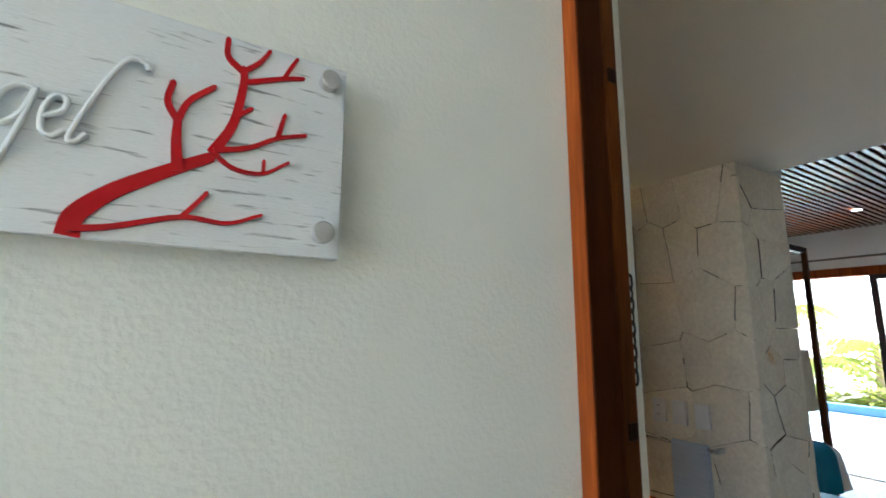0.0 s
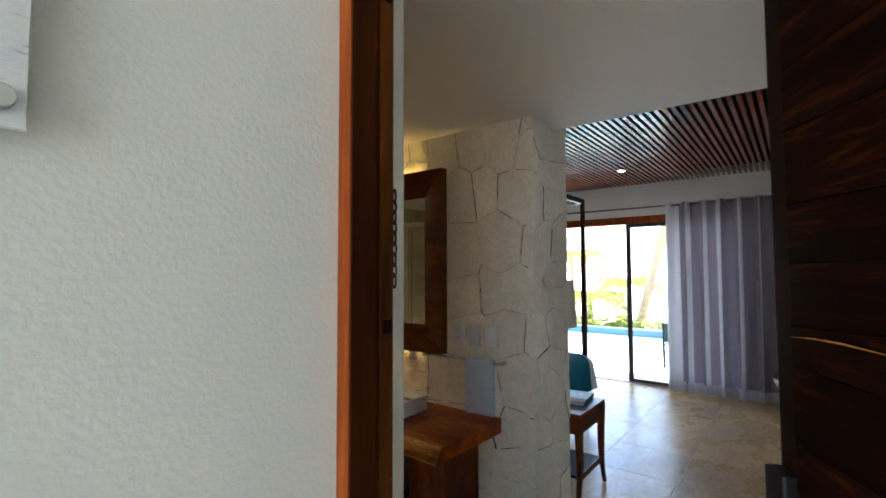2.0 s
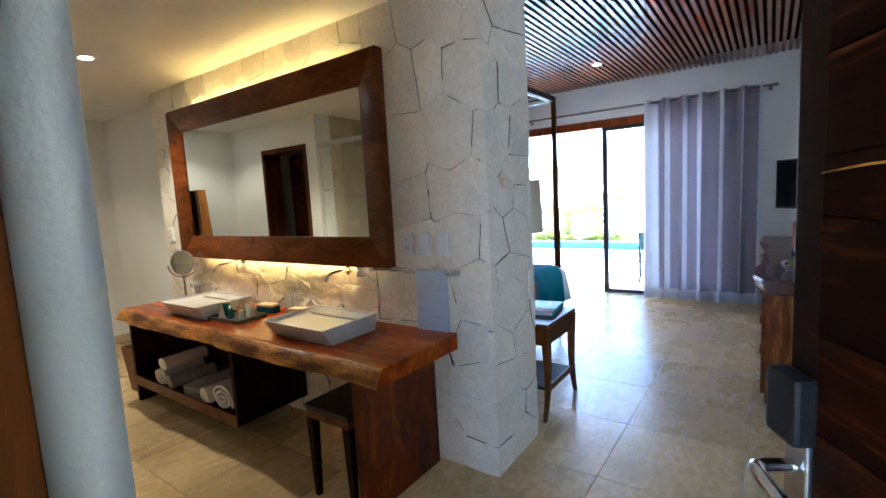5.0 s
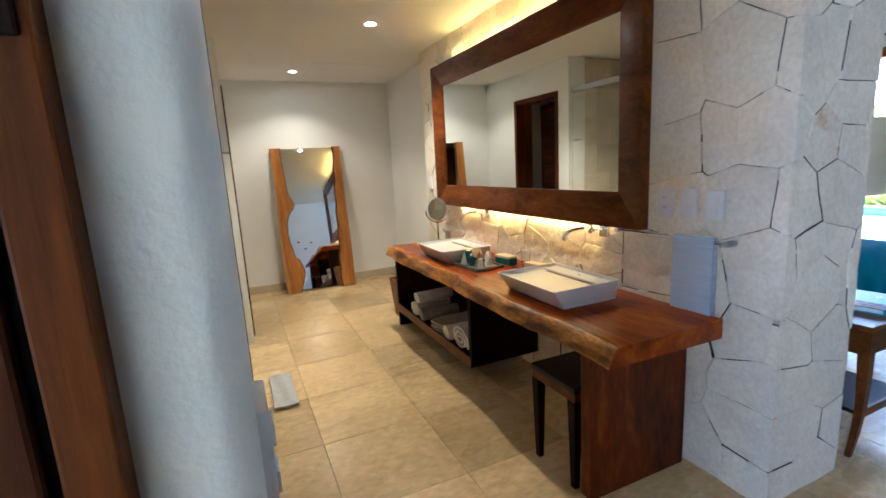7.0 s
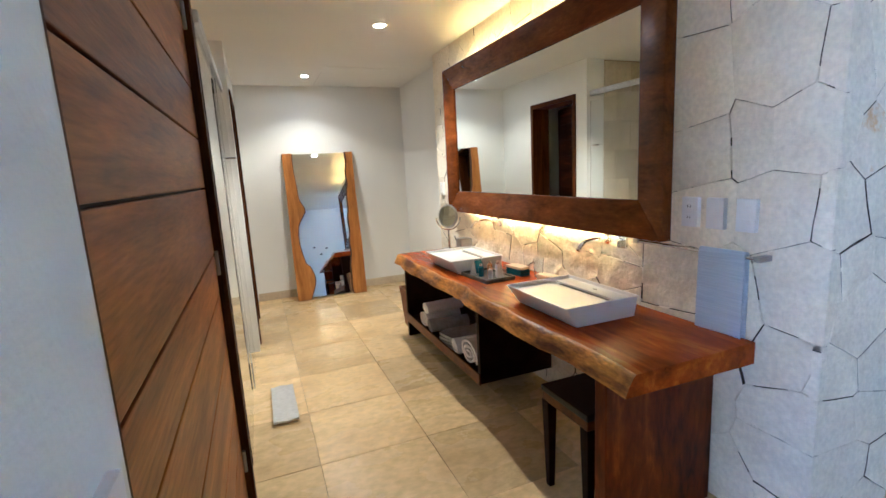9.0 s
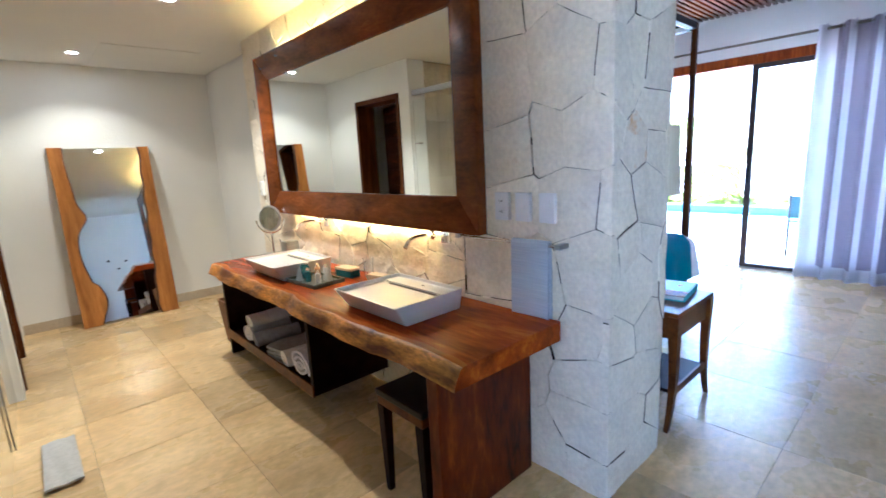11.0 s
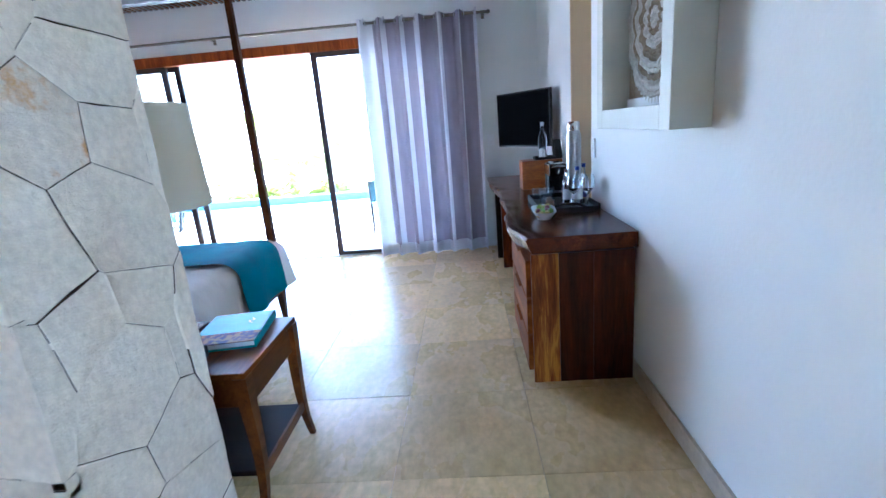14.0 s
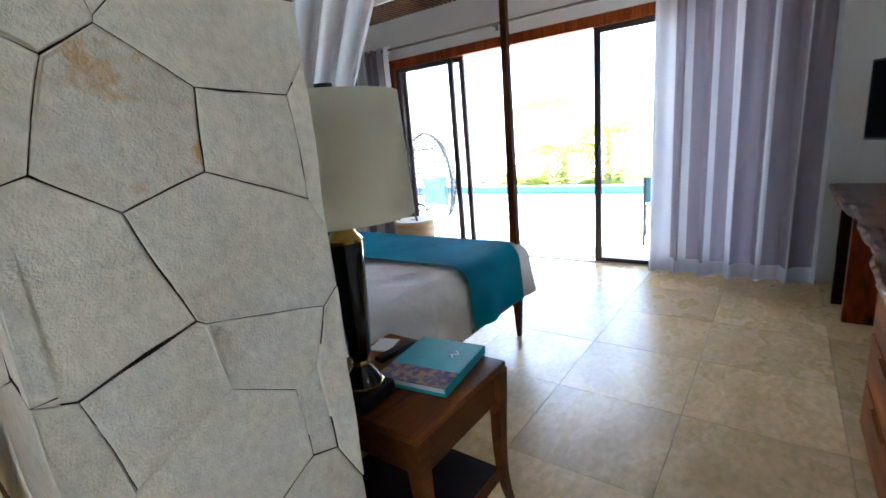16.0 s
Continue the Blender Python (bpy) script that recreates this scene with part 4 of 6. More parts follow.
pane = part("pane", lathe([(0.086, -0.010), (0.088, 0.008)], 32), MIRROR, mag)
pane.matrix_basis = pose(0, 0, 0.275, 0, -84, 30)
box_holder = thing("tissue_holder", "dark metal tissue holder on the slab", "tissue holder", 2.50, 3.72, 0.735)
part("frame", cubes((-0.05, 0.05, -0.05, 0.05, 0, 0.10), bev=0.006), STEEL, box_holder)

# toiletries tray
TEAL_GLAZE = mat("teal_glaze", (0.02, 0.16, 0.22), (0.01, 0.10, 0.15), 15, 0.15)
TRAY_GLAZE = mat("olive_glaze", (0.10, 0.10, 0.07), (0.05, 0.06, 0.045), 25, 0.3)
tray = thing("toiletry_tray", "shallow dark olive tray on the washstand", "tray", 2.21, 2.76, 0.735, 4)
part("tray_base", cubes((-0.09, 0.09, -0.14, 0.14, 0, 0.010), bev=0.003), TRAY_GLAZE, tray)
part("tray_rim", cubes((-0.10, -0.09, -0.15, 0.15, 0, 0.022), (0.09, 0.10, -0.15, 0.15, 0, 0.022), (-0.09, 0.09, -0.15, -0.14, 0, 0.022), (-0.09, 0.09, 0.14, 0.15, 0, 0.022), bev=0.003), TRAY_GLAZE, tray)
SOAP = mat("amber_soap", (0.5, 0.26, 0.10), (0.4, 0.2, 0.08), 12, 0.4)
pot = thing("ceramic_jar", "small teal glazed jar on the tray", "jar", 2.20, 2.86, 0.7455)
part("body", lathe([(0.024, 0), (0.032, 0.02), (0.032, 0.055), (0.022, 0.075), (0.024, 0.082), (0.0, 0.082)], 20, cap=False), TEAL_GLAZE, pot, smooth=True)


def toiletry(x, y, z, h, r, material, label):
    b = thing("toiletry_bottle", label, "bottle", x, y, z, 0, "toiletries")
    part("body", lathe([(r, 0), (r, h * 0.72), (r * 0.5, h * 0.82), (r * 0.5, h * 0.84)], 16), material, b, smooth=True)
    part("cap", lathe([(r * 0.6, h * 0.84), (r * 0.6, h)], 14), CHROME, b, smooth=True)


for px, py, h, r in ((2.24, 2.78, 0.085, 0.016), (2.17, 2.76, 0.075, 0.016), (2.25, 2.70, 0.09, 0.015), (2.19, 2.68, 0.07, 0.014)):
    toiletry(px, py, 0.7455, h, r, [GLASS_BOTTLE, SOAP, WHITE_PLASTIC, TEAL_GLAZE][int(h * 1000) % 4], "small toiletry bottle on the tray")
for px, py in ((2.15, 2.82), (2.24, 2.64)):
    nap = thing("folded_napkin", "white pointed folded napkin on the tray", "napkin", px, py, 0.7455, 40)
    bm = bmesh.new()
    base = [bm.verts.new((0.03 * math.cos(a), 0.03 * math.sin(a), 0)) for a in (0.3, 2.2, 4.2)]
    tipv = bm.verts.new((0.004, 0.0, 0.10))
    for a in range(3):
        bm.faces.new((base[a], base[(a + 1) % 3], tipv))
    bm.faces.new(base[::-1])
    bmesh.ops.bevel(bm, geom=bm.edges[:], offset=0.004, segments=2, affect="EDGES")
    part("cloth", bm, TOWEL_WHITE, nap)
sb = thing("soap_box", "teal and cream toiletry box by the wall", "box", 2.40, 2.72, 0.735, 8)
part("box_body", cubes((-0.035, 0.035, -0.07, 0.07, 0, 0.04), bev=0.004), TEAL_GLAZE, sb)
part("box_lid", cubes((-0.037, 0.037, -0.072, 0.072, 0.04, 0.055), bev=0.004), mat("cream_lid", (0.72, 0.62, 0.42), (0.66, 0.56, 0.37), 12, 0.6), sb)
cd = thing("card", "cream folded card standing by the basin", "card", 2.42, 2.43, 0.735, 12)
part("leaf", cubes((-0.03, 0.03, -0.06, 0.06, 0, 0.05), bev=0.003), mat("cream_card", (0.75, 0.62, 0.40), (0.7, 0.58, 0.36), 12, 0.7), cd)
gl = thing("drinking_glass", "clear glass tumblers by the wall", "glass", 2.47, 2.60, 0.735)
part("wall", lathe([(0.025, 0), (0.032, 0.11), (0.030, 0.11), (0.023, 0.008), (0, 0.008)], 20, cap=False), GLASS_BOTTLE, gl, smooth=True)

# stool under the slab
stool = thing("stool", "low wooden stool with a black seat under the slab", "stool", 2.19, 1.74, 0)
part("seat", cubes((-0.19, 0.19, -0.15, 0.15, 0.44, 0.468), bev=0.006), BLACK_PLASTIC, stool)
part("apron", cubes((-0.185, 0.185, -0.145, 0.145, 0.40, 0.4395), bev=0.003), WOOD_TABLE, stool)
for sx in (-1, 1):
    for sy in (-1, 1):
        bm = bmesh.new()
        for z, w in ((0.0, 0.013), (0.40, 0.022)):
            for a, b in ((-1, -1), (1, -1), (1, 1), (-1, 1)):
                bm.verts.new((sx * 0.165 + w * a, sy * 0.125 + w * b, z))
        bm.verts.ensure_lookup_table()
        v = bm.verts
        for f in ((3, 2, 1, 0), (4, 5, 6, 7), (0, 1, 5, 4), (1, 2, 6, 5), (2, 3, 7, 6), (3, 0, 4, 7)):
            bm.faces.new([v[q] for q in f])
        part("leg", bm, WOOD_DARK, stool)

# waste basket
bin_ = thing("waste_bin", "square brown tapered waste bin on the floor", "waste bin", 2.22, 4.20, 0)
bm = bmesh.new()
rings = []
for hw, z in ((0.095, 0.0), (0.125, 0.36), (0.116, 0.36), (0.09, 0.01)):
    rings.append([bm.verts.new((hw * a, hw * b, z)) for a, b in ((-1, -1), (1, -1), (1, 1), (-1, 1))])
for a, b in zip(rings, rings[1:]):
    for i in range(4):
        bm.faces.new((a[i], a[(i + 1) % 4], b[(i + 1) % 4], b[i]))
bm.faces.new(rings[0][::-1])
bm.faces.new(rings[-1])
part("bin_body", bm, mat("woven_brown", (0.26, 0.12, 0.045), (0.17, 0.075, 0.028), 40, 0.6, 0.6, 160), bin_)

# leaning mirror with live-edge boards
lean = thing("leaning_mirror", "tall mirror between two live-edge golden boards, leaning on the wall", "mirror", 1.685, 5.66, 0.0)
lean.matrix_basis = pose(1.68, 5.70, 0.0, -8.2, 0, -0.5)
LH = 1.68


def board(side):
    outer = [(side * 0.395, 0.0), (side * 0.40, 0.6), (side * 0.392, 1.2), (side * 0.398, LH)]
    inner = []
    for i in range(41):
        z = LH * (1 - i / 40)
        if side < 0:
            w = 0.115 + 0.075 * math.exp(-((z - 1.02) / 0.10) ** 2) + 0.11 * math.exp(-((z - 0.22) / 0.20) ** 2) * (1 if z < 0.40 else 0.45) - 0.035 * math.exp(-((z - 0.65) / 0.2) ** 2) - 0.01 * math.sin(9 * z)
        else:
            w = 0.105 + 0.03 * math.sin(2.1 * z + 0.6) + 0.035 * math.exp(-((z - 0.12) / 0.25) ** 2) + 0.006 * math.sin(23 * z)
        inner.append((side * (0.40 - w), z))
    return outer, inner


for s in (-1, 1):
    o, i = board(s)
    b = part("board", prism(o + i, -0.035, 0.006, bev=0.004, axis="y"), WOOD_PALE, lean, "golden live-edge board")
    bm = bmesh.new()
    for a, c in zip(i, i[1:]):
        (x0, z0), (x1, z1) = a, c
        dx = -s * 0.012
        vs = [bm.verts.new(p) for p in ((x0, -0.033, z0), (x1, -0.033, z1), (x1 + dx, -0.004, z1), (x0 + dx, -0.004, z0), (x0, -0.004, z0), (x1, -0.004, z1))]
        bm.faces.new((vs[0], vs[1], vs[2], vs[3]))
        bm.faces.new((vs[3], vs[2], vs[5], vs[4]))
    part("bark_edge", bm, mat("bark_edge", (0.10, 0.04, 0.015), (0.05, 0.02, 0.01), 20, 0.8, 1.0, 60), b)
part("pane", cubes((-0.32, 0.32, -0.002, 0.004, 0.02, LH - 0.004)), MIRROR, lean, "clear mirror glass")

mat_towel = thing("bath_mat", "small folded grey mat on the floor by the shower", "mat", 0.985, 3.19, 0.0, 0)
bm = bmesh.new()
grid_sheet(lambda u, v: (-0.07 + 0.14 * u, -0.245 + 0.49 * v, 0.012 + 0.003 * math.sin(9 * u + 4 * v)), 8, 14, 0.011, bm)
part("cloth", bm, mat("pale_grey_towelling", (0.62, 0.62, 0.63), (0.52, 0.52, 0.53), 40, 0.95, 1.0, 220), mat_towel, smooth=True)

# closet door in the west wall
closet = thing("closet_door", "closed golden-brown plank door with a dark frame", "door", WEST, 0.74, 0)
for y0, y1 in ((0.0, 0.05), (1.44, 1.50)):
    part("frame_post", cubes((-0.12, 0.03, y0, y1, 0, 2.16), bev=0.003), WOOD_JAMB_DARK, closet)
part("frame_head", cubes((-0.12, 0.012, 0.05, 1.44, 2.11, 2.16), bev=0.003), WOOD_JAMB_DARK, closet)
WOOD_CLOSET = mat("closet_planks", (0.40, 0.15, 0.028), (0.19, 0.058, 0.012), 1.6, 0.4, 0.15, 30, stretch=(0.8, 0.8, 8), fine=0.25, vary=0.2, spec=0.12)
leaf = part("leaf", cubes((-0.045, -0.012, 0.054, 1.436, 0.006, 2.106)), WOOD_DARK, closet)
z = 0.006
n = 0
while z < 2.0:
    h = 0.19 + 0.05 * math.sin(n * 2.3)
    part("plank", cubes((-0.012, 0.002, 0.058, 1.432, z + 0.003, min(z + h, 2.106) - 0.003), bev=0.003), WOOD_CLOSET, leaf)
    z += h
    n += 1
for hz in (0.25, 1.05, 1.9):
    part("hinge", cubes((0.002, 0.014, 1.426, 1.446, hz, hz + 0.09), bev=0.003), STEEL, closet)

# shower behind glass
shower = thing("shower_wall", "pale travertine blocks lining the shower", "wall", kind="structure")
bm_tile = cubes((0, 0.018, 0.0015, 0.3985, 0.0015, 0.2985), bev=0.003)
tm = bpy.data.meshes.new("tile")
bm_tile.to_mesh(tm)
bm_tile.free()
tm.materials.append(SHOWER_TILE)
structure("wall_shower_core", cubes((-0.5, -0.32, 2.45, 4.30, 0, CEIL), (-0.32, 0.64, 2.45, 2.58, 0, CEIL), (-0.32, 0.64, 4.27, 4.30, 0, CEIL)), GROUT, "mortar bed behind the shower blocks", "wall")
tile_sizes = {400: tm}


def cut_tile(length):
    key = int(round(length * 1000))
    if key not in tile_sizes:
        b_ = cubes((0, 0.018, 0.0015, length - 0.0015, 0.0015, 0.2985), bev=0.003)
        me = bpy.data.meshes.new("tile")
        b_.to_mesh(me)
        b_.free()
        me.materials.append(SHOWER_TILE)
        tile_sizes[key] = me
    return tile_sizes[key]


def course(lo, hi, first):
    """Starts and lengths of the tiles of one course, cut at both ends."""
    out, a = [], first
    while a < hi - 0.01:
        s, e = max(a, lo), min(a + 0.4, hi)
        if e - s > 0.02:
            out.append((s, e - s))
        a += 0.4
    return out


for r in range(8):
    off = 0.2 if r % 2 else 0.0
    for s, length in course(2.60, 4.25, 2.58 - off):
        shared_piece("tile", cut_tile(length), shower, pose(-0.32, s, r * 0.3))
    for s, length in course(-0.32, 0.632, -0.32 - off):
        shared_piece("tile", cut_tile(length), shower, pose(s + length, 2.58, r * 0.3, 0, 0, 90))
        shared_piece("tile", cut_tile(length), shower, pose(s, 4.27, r * 0.3, 0, 0, -90))
screen = thing("shower_screen", "clear frameless glass shower screen with a steel rail", "shower screen", 0.80, 2.6, 0)
pn = part("pane", cubes((0.0, 0.008, 0.0, 0.95, 0.01, 2.05)), GLASS, screen, "clear glass pane")
pn.visible_shadow = False
pn2 = part("door_pane", cubes((0.012, 0.020, 0.90, 1.64, 0.01, 2.0)), GLASS, screen, "clear glass door")
pn2.visible_shadow = False
part("rail", cubes((-0.006, 0.026, 0.0, 1.65, 2.05, 2.10), bev=0.004), STEEL, screen)
part("handle", tube([(0.02, 1.52, 1.56), (0.055, 1.52, 1.56), (0.055, 1.56, 1.56)], 0.008, 8), CHROME, screen, smooth=True)
sh = thing("shower", "chrome shower head on the stone wall", "shower", -0.30, 3.2, 2.0)
part("arm", tube([(0, 0, 0), (0.2, 0, 0.03), (0.24, 0, 0.0)], 0.011, 8), CHROME, sh, smooth=True)
part("rose", lathe([(0.02, 0.03), (0.09, 0.012), (0.09, 0)], 24, None, (0.24, 0, -0.03)), CHROME, sh, smooth=True)

# toilet door ajar, seen in the mirror
td = thing("toilet_door_frame", "reddish wooden door frame in the white wall", "door frame", 0.86, 4.42, 0, kind="structure")
part("post", cubes((-0.22, 0.012, 0.0, 0.05, 0, 2.1), bev=0.003), WOOD_JAMB_DARK, td)
part("post", cubes((-0.22, 0.012, 0.80, 0.85, 0, 2.1), bev=0.003), WOOD_JAMB_DARK, td)
part("head", cubes((-0.22, 0.012, 0.05, 0.80, 2.05, 2.1), bev=0.003), WOOD_JAMB_DARK, td)
tl = thing("toilet_door", "dark plank door standing ajar into the toilet", "door", 0.70, 4.475, 0.006, 90 + 16)
part("core", cubes((0.0, 0.74, -0.02, 0.016, 0, 2.03)), WOOD_DARK, tl)
for i in range(11):
    part("plank", cubes((0.004, 0.736, -0.029, -0.02, i * 0.184 + 0.003, i * 0.184 + 0.181), bev=0.002), WOOD_DOOR, tl)
part("handle", tube([(0.68, -0.025, 1.0), (0.68, -0.07, 1.0), (0.58, -0.07, 1.0)], 0.009, 8), CHROME, tl, smooth=True)


def robe_hook(x, z):
    h = thing("robe_hook", "small dark metal robe hook on the white wall", "hook", x, WALL_S, z, 0, "robe hooks")
    part("stem", tube([(0, 0, 0), (0, 0.05, 0.005), (0, 0.055, 0.02)], 0.008, 8), BLACK_PLASTIC, h, smooth=True)
    p_ = part("plate", cubes((-0.03, 0.03, 0.0, 0.008, -0.012, 0.012), bev=0.003), BLACK_PLASTIC, h)


for hx, hz in ((2.35, 1.42), (2.05, 1.46), (2.2, 1.28), (2.5, 1.22)):
    robe_hook(hx, hz)


def downlight(x, y, z):
    d = thing("downlight", "small recessed ceiling downlight, switched on", "ceiling light", x, y, z, 0, "downlights")
    part("ring", lathe([(0.032, 0.0), (0.045, -0.004), (0.048, 0.0)], 24, cap=False), WHITE_PLASTIC, d, smooth=True)
    part("bulb", lathe([(0.0, -0.0015), (0.032, -0.0015)], 20, cap=False), BULB, d)


for lx, ly in DOWNLIGHTS:
    downlight(lx, ly, CEIL - 0.0005)

# ---- bedroom ----
# sliding terrace doors
win = thing("window_1", "wide dark-framed sliding glass doors, partly open", "window", WIN_X, 0, 0, kind="structure")
part("head_rail", cubes((-0.012, 0.14, 0.30, 4.42, 2.20, 2.30), bev=0.004), WOOD_JAMB, win, "reddish timber head rail")
part("side_post", cubes((0.0, 0.14, 4.34, 4.40, 0, 2.20), bev=0.003), WOOD_JAMB, win)
part("side_post", cubes((0.0, 0.14, 0.42, 0.48, 0, 2.20), bev=0.003), WOOD_JAMB_DARK, win)
part("track", cubes((0.0, 0.14, 0.48, 4.34, 0.0, 0.012)), STEEL, win)
FRAME_DARK = mat("dark_bronze_frame", (0.045, 0.022, 0.018), (0.03, 0.015, 0.012), 10, 0.4)


def sash(x, y0, y1):
    s = part("sash", cubes((x, x + 0.035, y0, y0 + 0.062, 0.012, 2.20), (x, x + 0.035, y1 - 0.062, y1, 0.012, 2.20),
                           (x, x + 0.035, y0 + 0.062, y1 - 0.062, 0.012, 0.05), (x, x + 0.035, y0 + 0.062, y1 - 0.062, 2.15, 2.20)), FRAME_DARK, win, "dark bronze sliding sash")
    p = part("pane", cubes((x + 0.014, x + 0.020, y0 + 0.062, y1 - 0.062, 0.05, 2.15)), GLASS, s, "clear glass pane")
    p.visible_shadow = False
    part("pull", cubes((x - 0.02, x, y1 - 0.045, y1 - 0.02, 0.95, 1.15), bev=0.004), BLACK_PLASTIC, s)


sash(0.02, 0.49, 1.93)
sash(0.02, 3.50, 4.33)
sash(0.07, 3.38, 4.28)

rod = thing("curtain_rod", "thin bronze curtain rod on wall brackets", "curtain rod", 6.87, 0, 2.40)
part("bar", tube([(0, 0.08, 0), (0, 5.1, 0)], 0.013, 12), ROD_METAL, rod, smooth=True)
for y in (0.12, 2.9, 4.95):
    part("bracket", cubes((-0.006, WIN_X - 6.87, y - 0.008, y + 0.008, -0.012, 0.012), (WIN_X - 6.87 - 0.006, WIN_X - 6.87, y - 0.015, y + 0.015, -0.04, 0.03)), ROD_METAL, rod)
part("finial", lathe([(0.0, -0.02), (0.02, -0.01), (0.02, 0.01), (0, 0.02)], 14, None, (0, 0.07, 0), cap=False), ROD_METAL, rod, smooth=True)


def curtain(y0, y1, folds, label, seed, bottom=0.004):
    c = thing("curtain", label, "curtain", 6.87, (y0 + y1) / 2, 0, 0, "terrace curtains")
    w = y1 - y0
    rnd = random.Random(seed)
    ph = [rnd.uniform(0, 6.28) for _ in range(4)]

    def fold(u, v):
        z = bottom + (2.43 - bottom) * v
        warp = u + 0.025 * math.sin(6.28 * u * 2 + ph[0]) + 0.012 * math.sin(6.28 * u * 5 + ph[1])
        a = 2 * math.pi * folds * warp
        amp = 0.125 * (0.8 + 0.2 * v) + 0.015 * math.sin(3 * v + ph[2] + 9 * u)
        if v > 0.985:
            amp *= 0.9
        d = 0.05 - amp * (0.5 + 0.5 * math.cos(a)) ** 2.2 + 0.008 * math.sin(2 * a + ph[3])
        squeeze = 1 + 0.03 * (1 - v) * math.sin(4 * u + ph[1])
        return (d, (warp - 0.5) * w * squeeze + 0.012 * math.cos(a) * (1.2 - v), z)

    spans = []
    part("hem", grid_sheet(lambda u, v: tuple(Vector(fold(u, v * 0.05)) + Vector((-0.004, 0, 0.0))), folds * 16, 3), TRIM_LIT_FOLDS, c, "white sheer hem band", True, 180)
    # fold crests are white strips: the window light on them is in the colour
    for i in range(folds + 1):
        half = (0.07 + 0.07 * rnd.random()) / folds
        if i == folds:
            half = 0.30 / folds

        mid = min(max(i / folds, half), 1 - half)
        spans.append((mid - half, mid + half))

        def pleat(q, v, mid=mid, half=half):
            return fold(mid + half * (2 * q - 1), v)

        part("pleat", grid_sheet(pleat, 10, 24), TRIM_LIT_FOLDS, c, "white fold crest, window light put into its colour", True, 180)
        tab = Vector(pleat(0.5, 1.0))
        ring = [(0.019 * math.cos(t), tab.y, 2.402 + 0.03 * math.sin(t)) for t in [2 * math.pi * q / 14 for q in range(15)]]
        part("tab", tube(ring, 0.006, 6, flat=4.0), TRIM_LIT_FOLDS, c, "white cloth tab over the rod", True)
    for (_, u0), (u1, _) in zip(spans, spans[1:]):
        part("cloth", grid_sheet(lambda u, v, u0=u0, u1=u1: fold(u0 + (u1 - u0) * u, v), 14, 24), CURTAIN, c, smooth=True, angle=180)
    for i in range(folds * 2):
        u = (i + 0.5) / (folds * 2)
        y = (u - 0.5) * w
        ring = [(0.0 + 0.021 * math.cos(t), y, 2.40 + 0.021 * math.sin(t)) for t in [2 * math.pi * q / 12 for q in range(13)]]
        part("eyelet", tube(ring, 0.004, 6), STEEL, c)


curtain(0.16, 1.34, 6, "heavy grey-lilac linen curtain drawn to one side, hanging in folds", 3)
curtain(4.30, 5.0, 6, "grey-lilac linen curtain bunched at the far jamb", 5)

# four-poster bed
BX0, BX1, BY0, BY1 = 3.10, 5.14, 1.78, 3.60
bed = thing("bed", "dark wooden four-poster bed made up in white linen", "bed", BX0, BY0, 0)
L, W = BX1 - BX0, BY1 - BY0
for x in (0.03, L - 0.05):
    for y in (0.05, W - 0.05):
        bm = bmesh.new()
        for z, w in ((0.0, 0.012), (0.26, 0.026), (0.5, 0.026), (2.31, 0.018)):
            for a, b in ((-1, -1), (1, -1), (1, 1), (-1, 1)):
                bm.verts.new((x + w * a, y + w * b, z))
        bm.verts.ensure_lookup_table()
        v = bm.verts
        for lv in range(3):
            for q in range(4):
                bm.faces.new((v[lv * 4 + q], v[lv * 4 + (q + 1) % 4], v[lv * 4 + 4 + (q + 1) % 4], v[lv * 4 + 4 + q]))
        bm.faces.new((v[3], v[2], v[1], v[0]))
        bm.faces.new((v[12], v[13], v[14], v[15]))
        part("post", bm, WOOD_JAMB_DARK, bed)
part("side_rail", cubes((0.06, L - 0.08, 0.03, 0.07, 0.26, 0.40), bev=0.004), WOOD_TABLE, bed)
part("side_rail", cubes((0.06, L - 0.08, W - 0.07, W - 0.03, 0.26, 0.40), bev=0.004), WOOD_TABLE, bed)
part("foot_rail", cubes((L - 0.07, L - 0.03, 0.085, W - 0.085, 0.26, 0.40), bev=0.004), WOOD_TABLE, bed)
part("headboard", cubes((0.0, 0.05, 0.085, W - 0.085, 0.3, 1.15), bev=0.01), WOOD_TABLE, bed)
for nm, d in (("canopy_rail", (0.06, L - 0.08, 0.027, 0.073, 2.26, 2.31)), ("canopy_rail", (0.06, L - 0.08, W - 0.073, W - 0.027, 2.26, 2.31)),
              ("canopy_rail", (L - 0.073, L - 0.027, 0.08, W - 0.08, 2.26, 2.31)), ("canopy_rail", (0.007, 0.053, 0.08, W - 0.08, 2.26, 2.31))):
    part(nm, cubes(d, bev=0.003), WOOD_DARK, bed)
# window reflection along the rails' inner edges, modelled as white strips
part("canopy_glint", cubes((0.06, L - 0.08, 0.074, 0.090, 2.262, 2.292), (L - 0.09, L - 0.074, 0.09, W - 0.08, 2.262, 2.292)), FABRIC_WHITE, bed, "white strip standing for the window reflection on the canopy rail")
part("mattress", cubes((0.06, L - 0.09, 0.08, W - 0.08, 0.32, 0.60), bev=0.03), FABRIC_WHITE, bed)


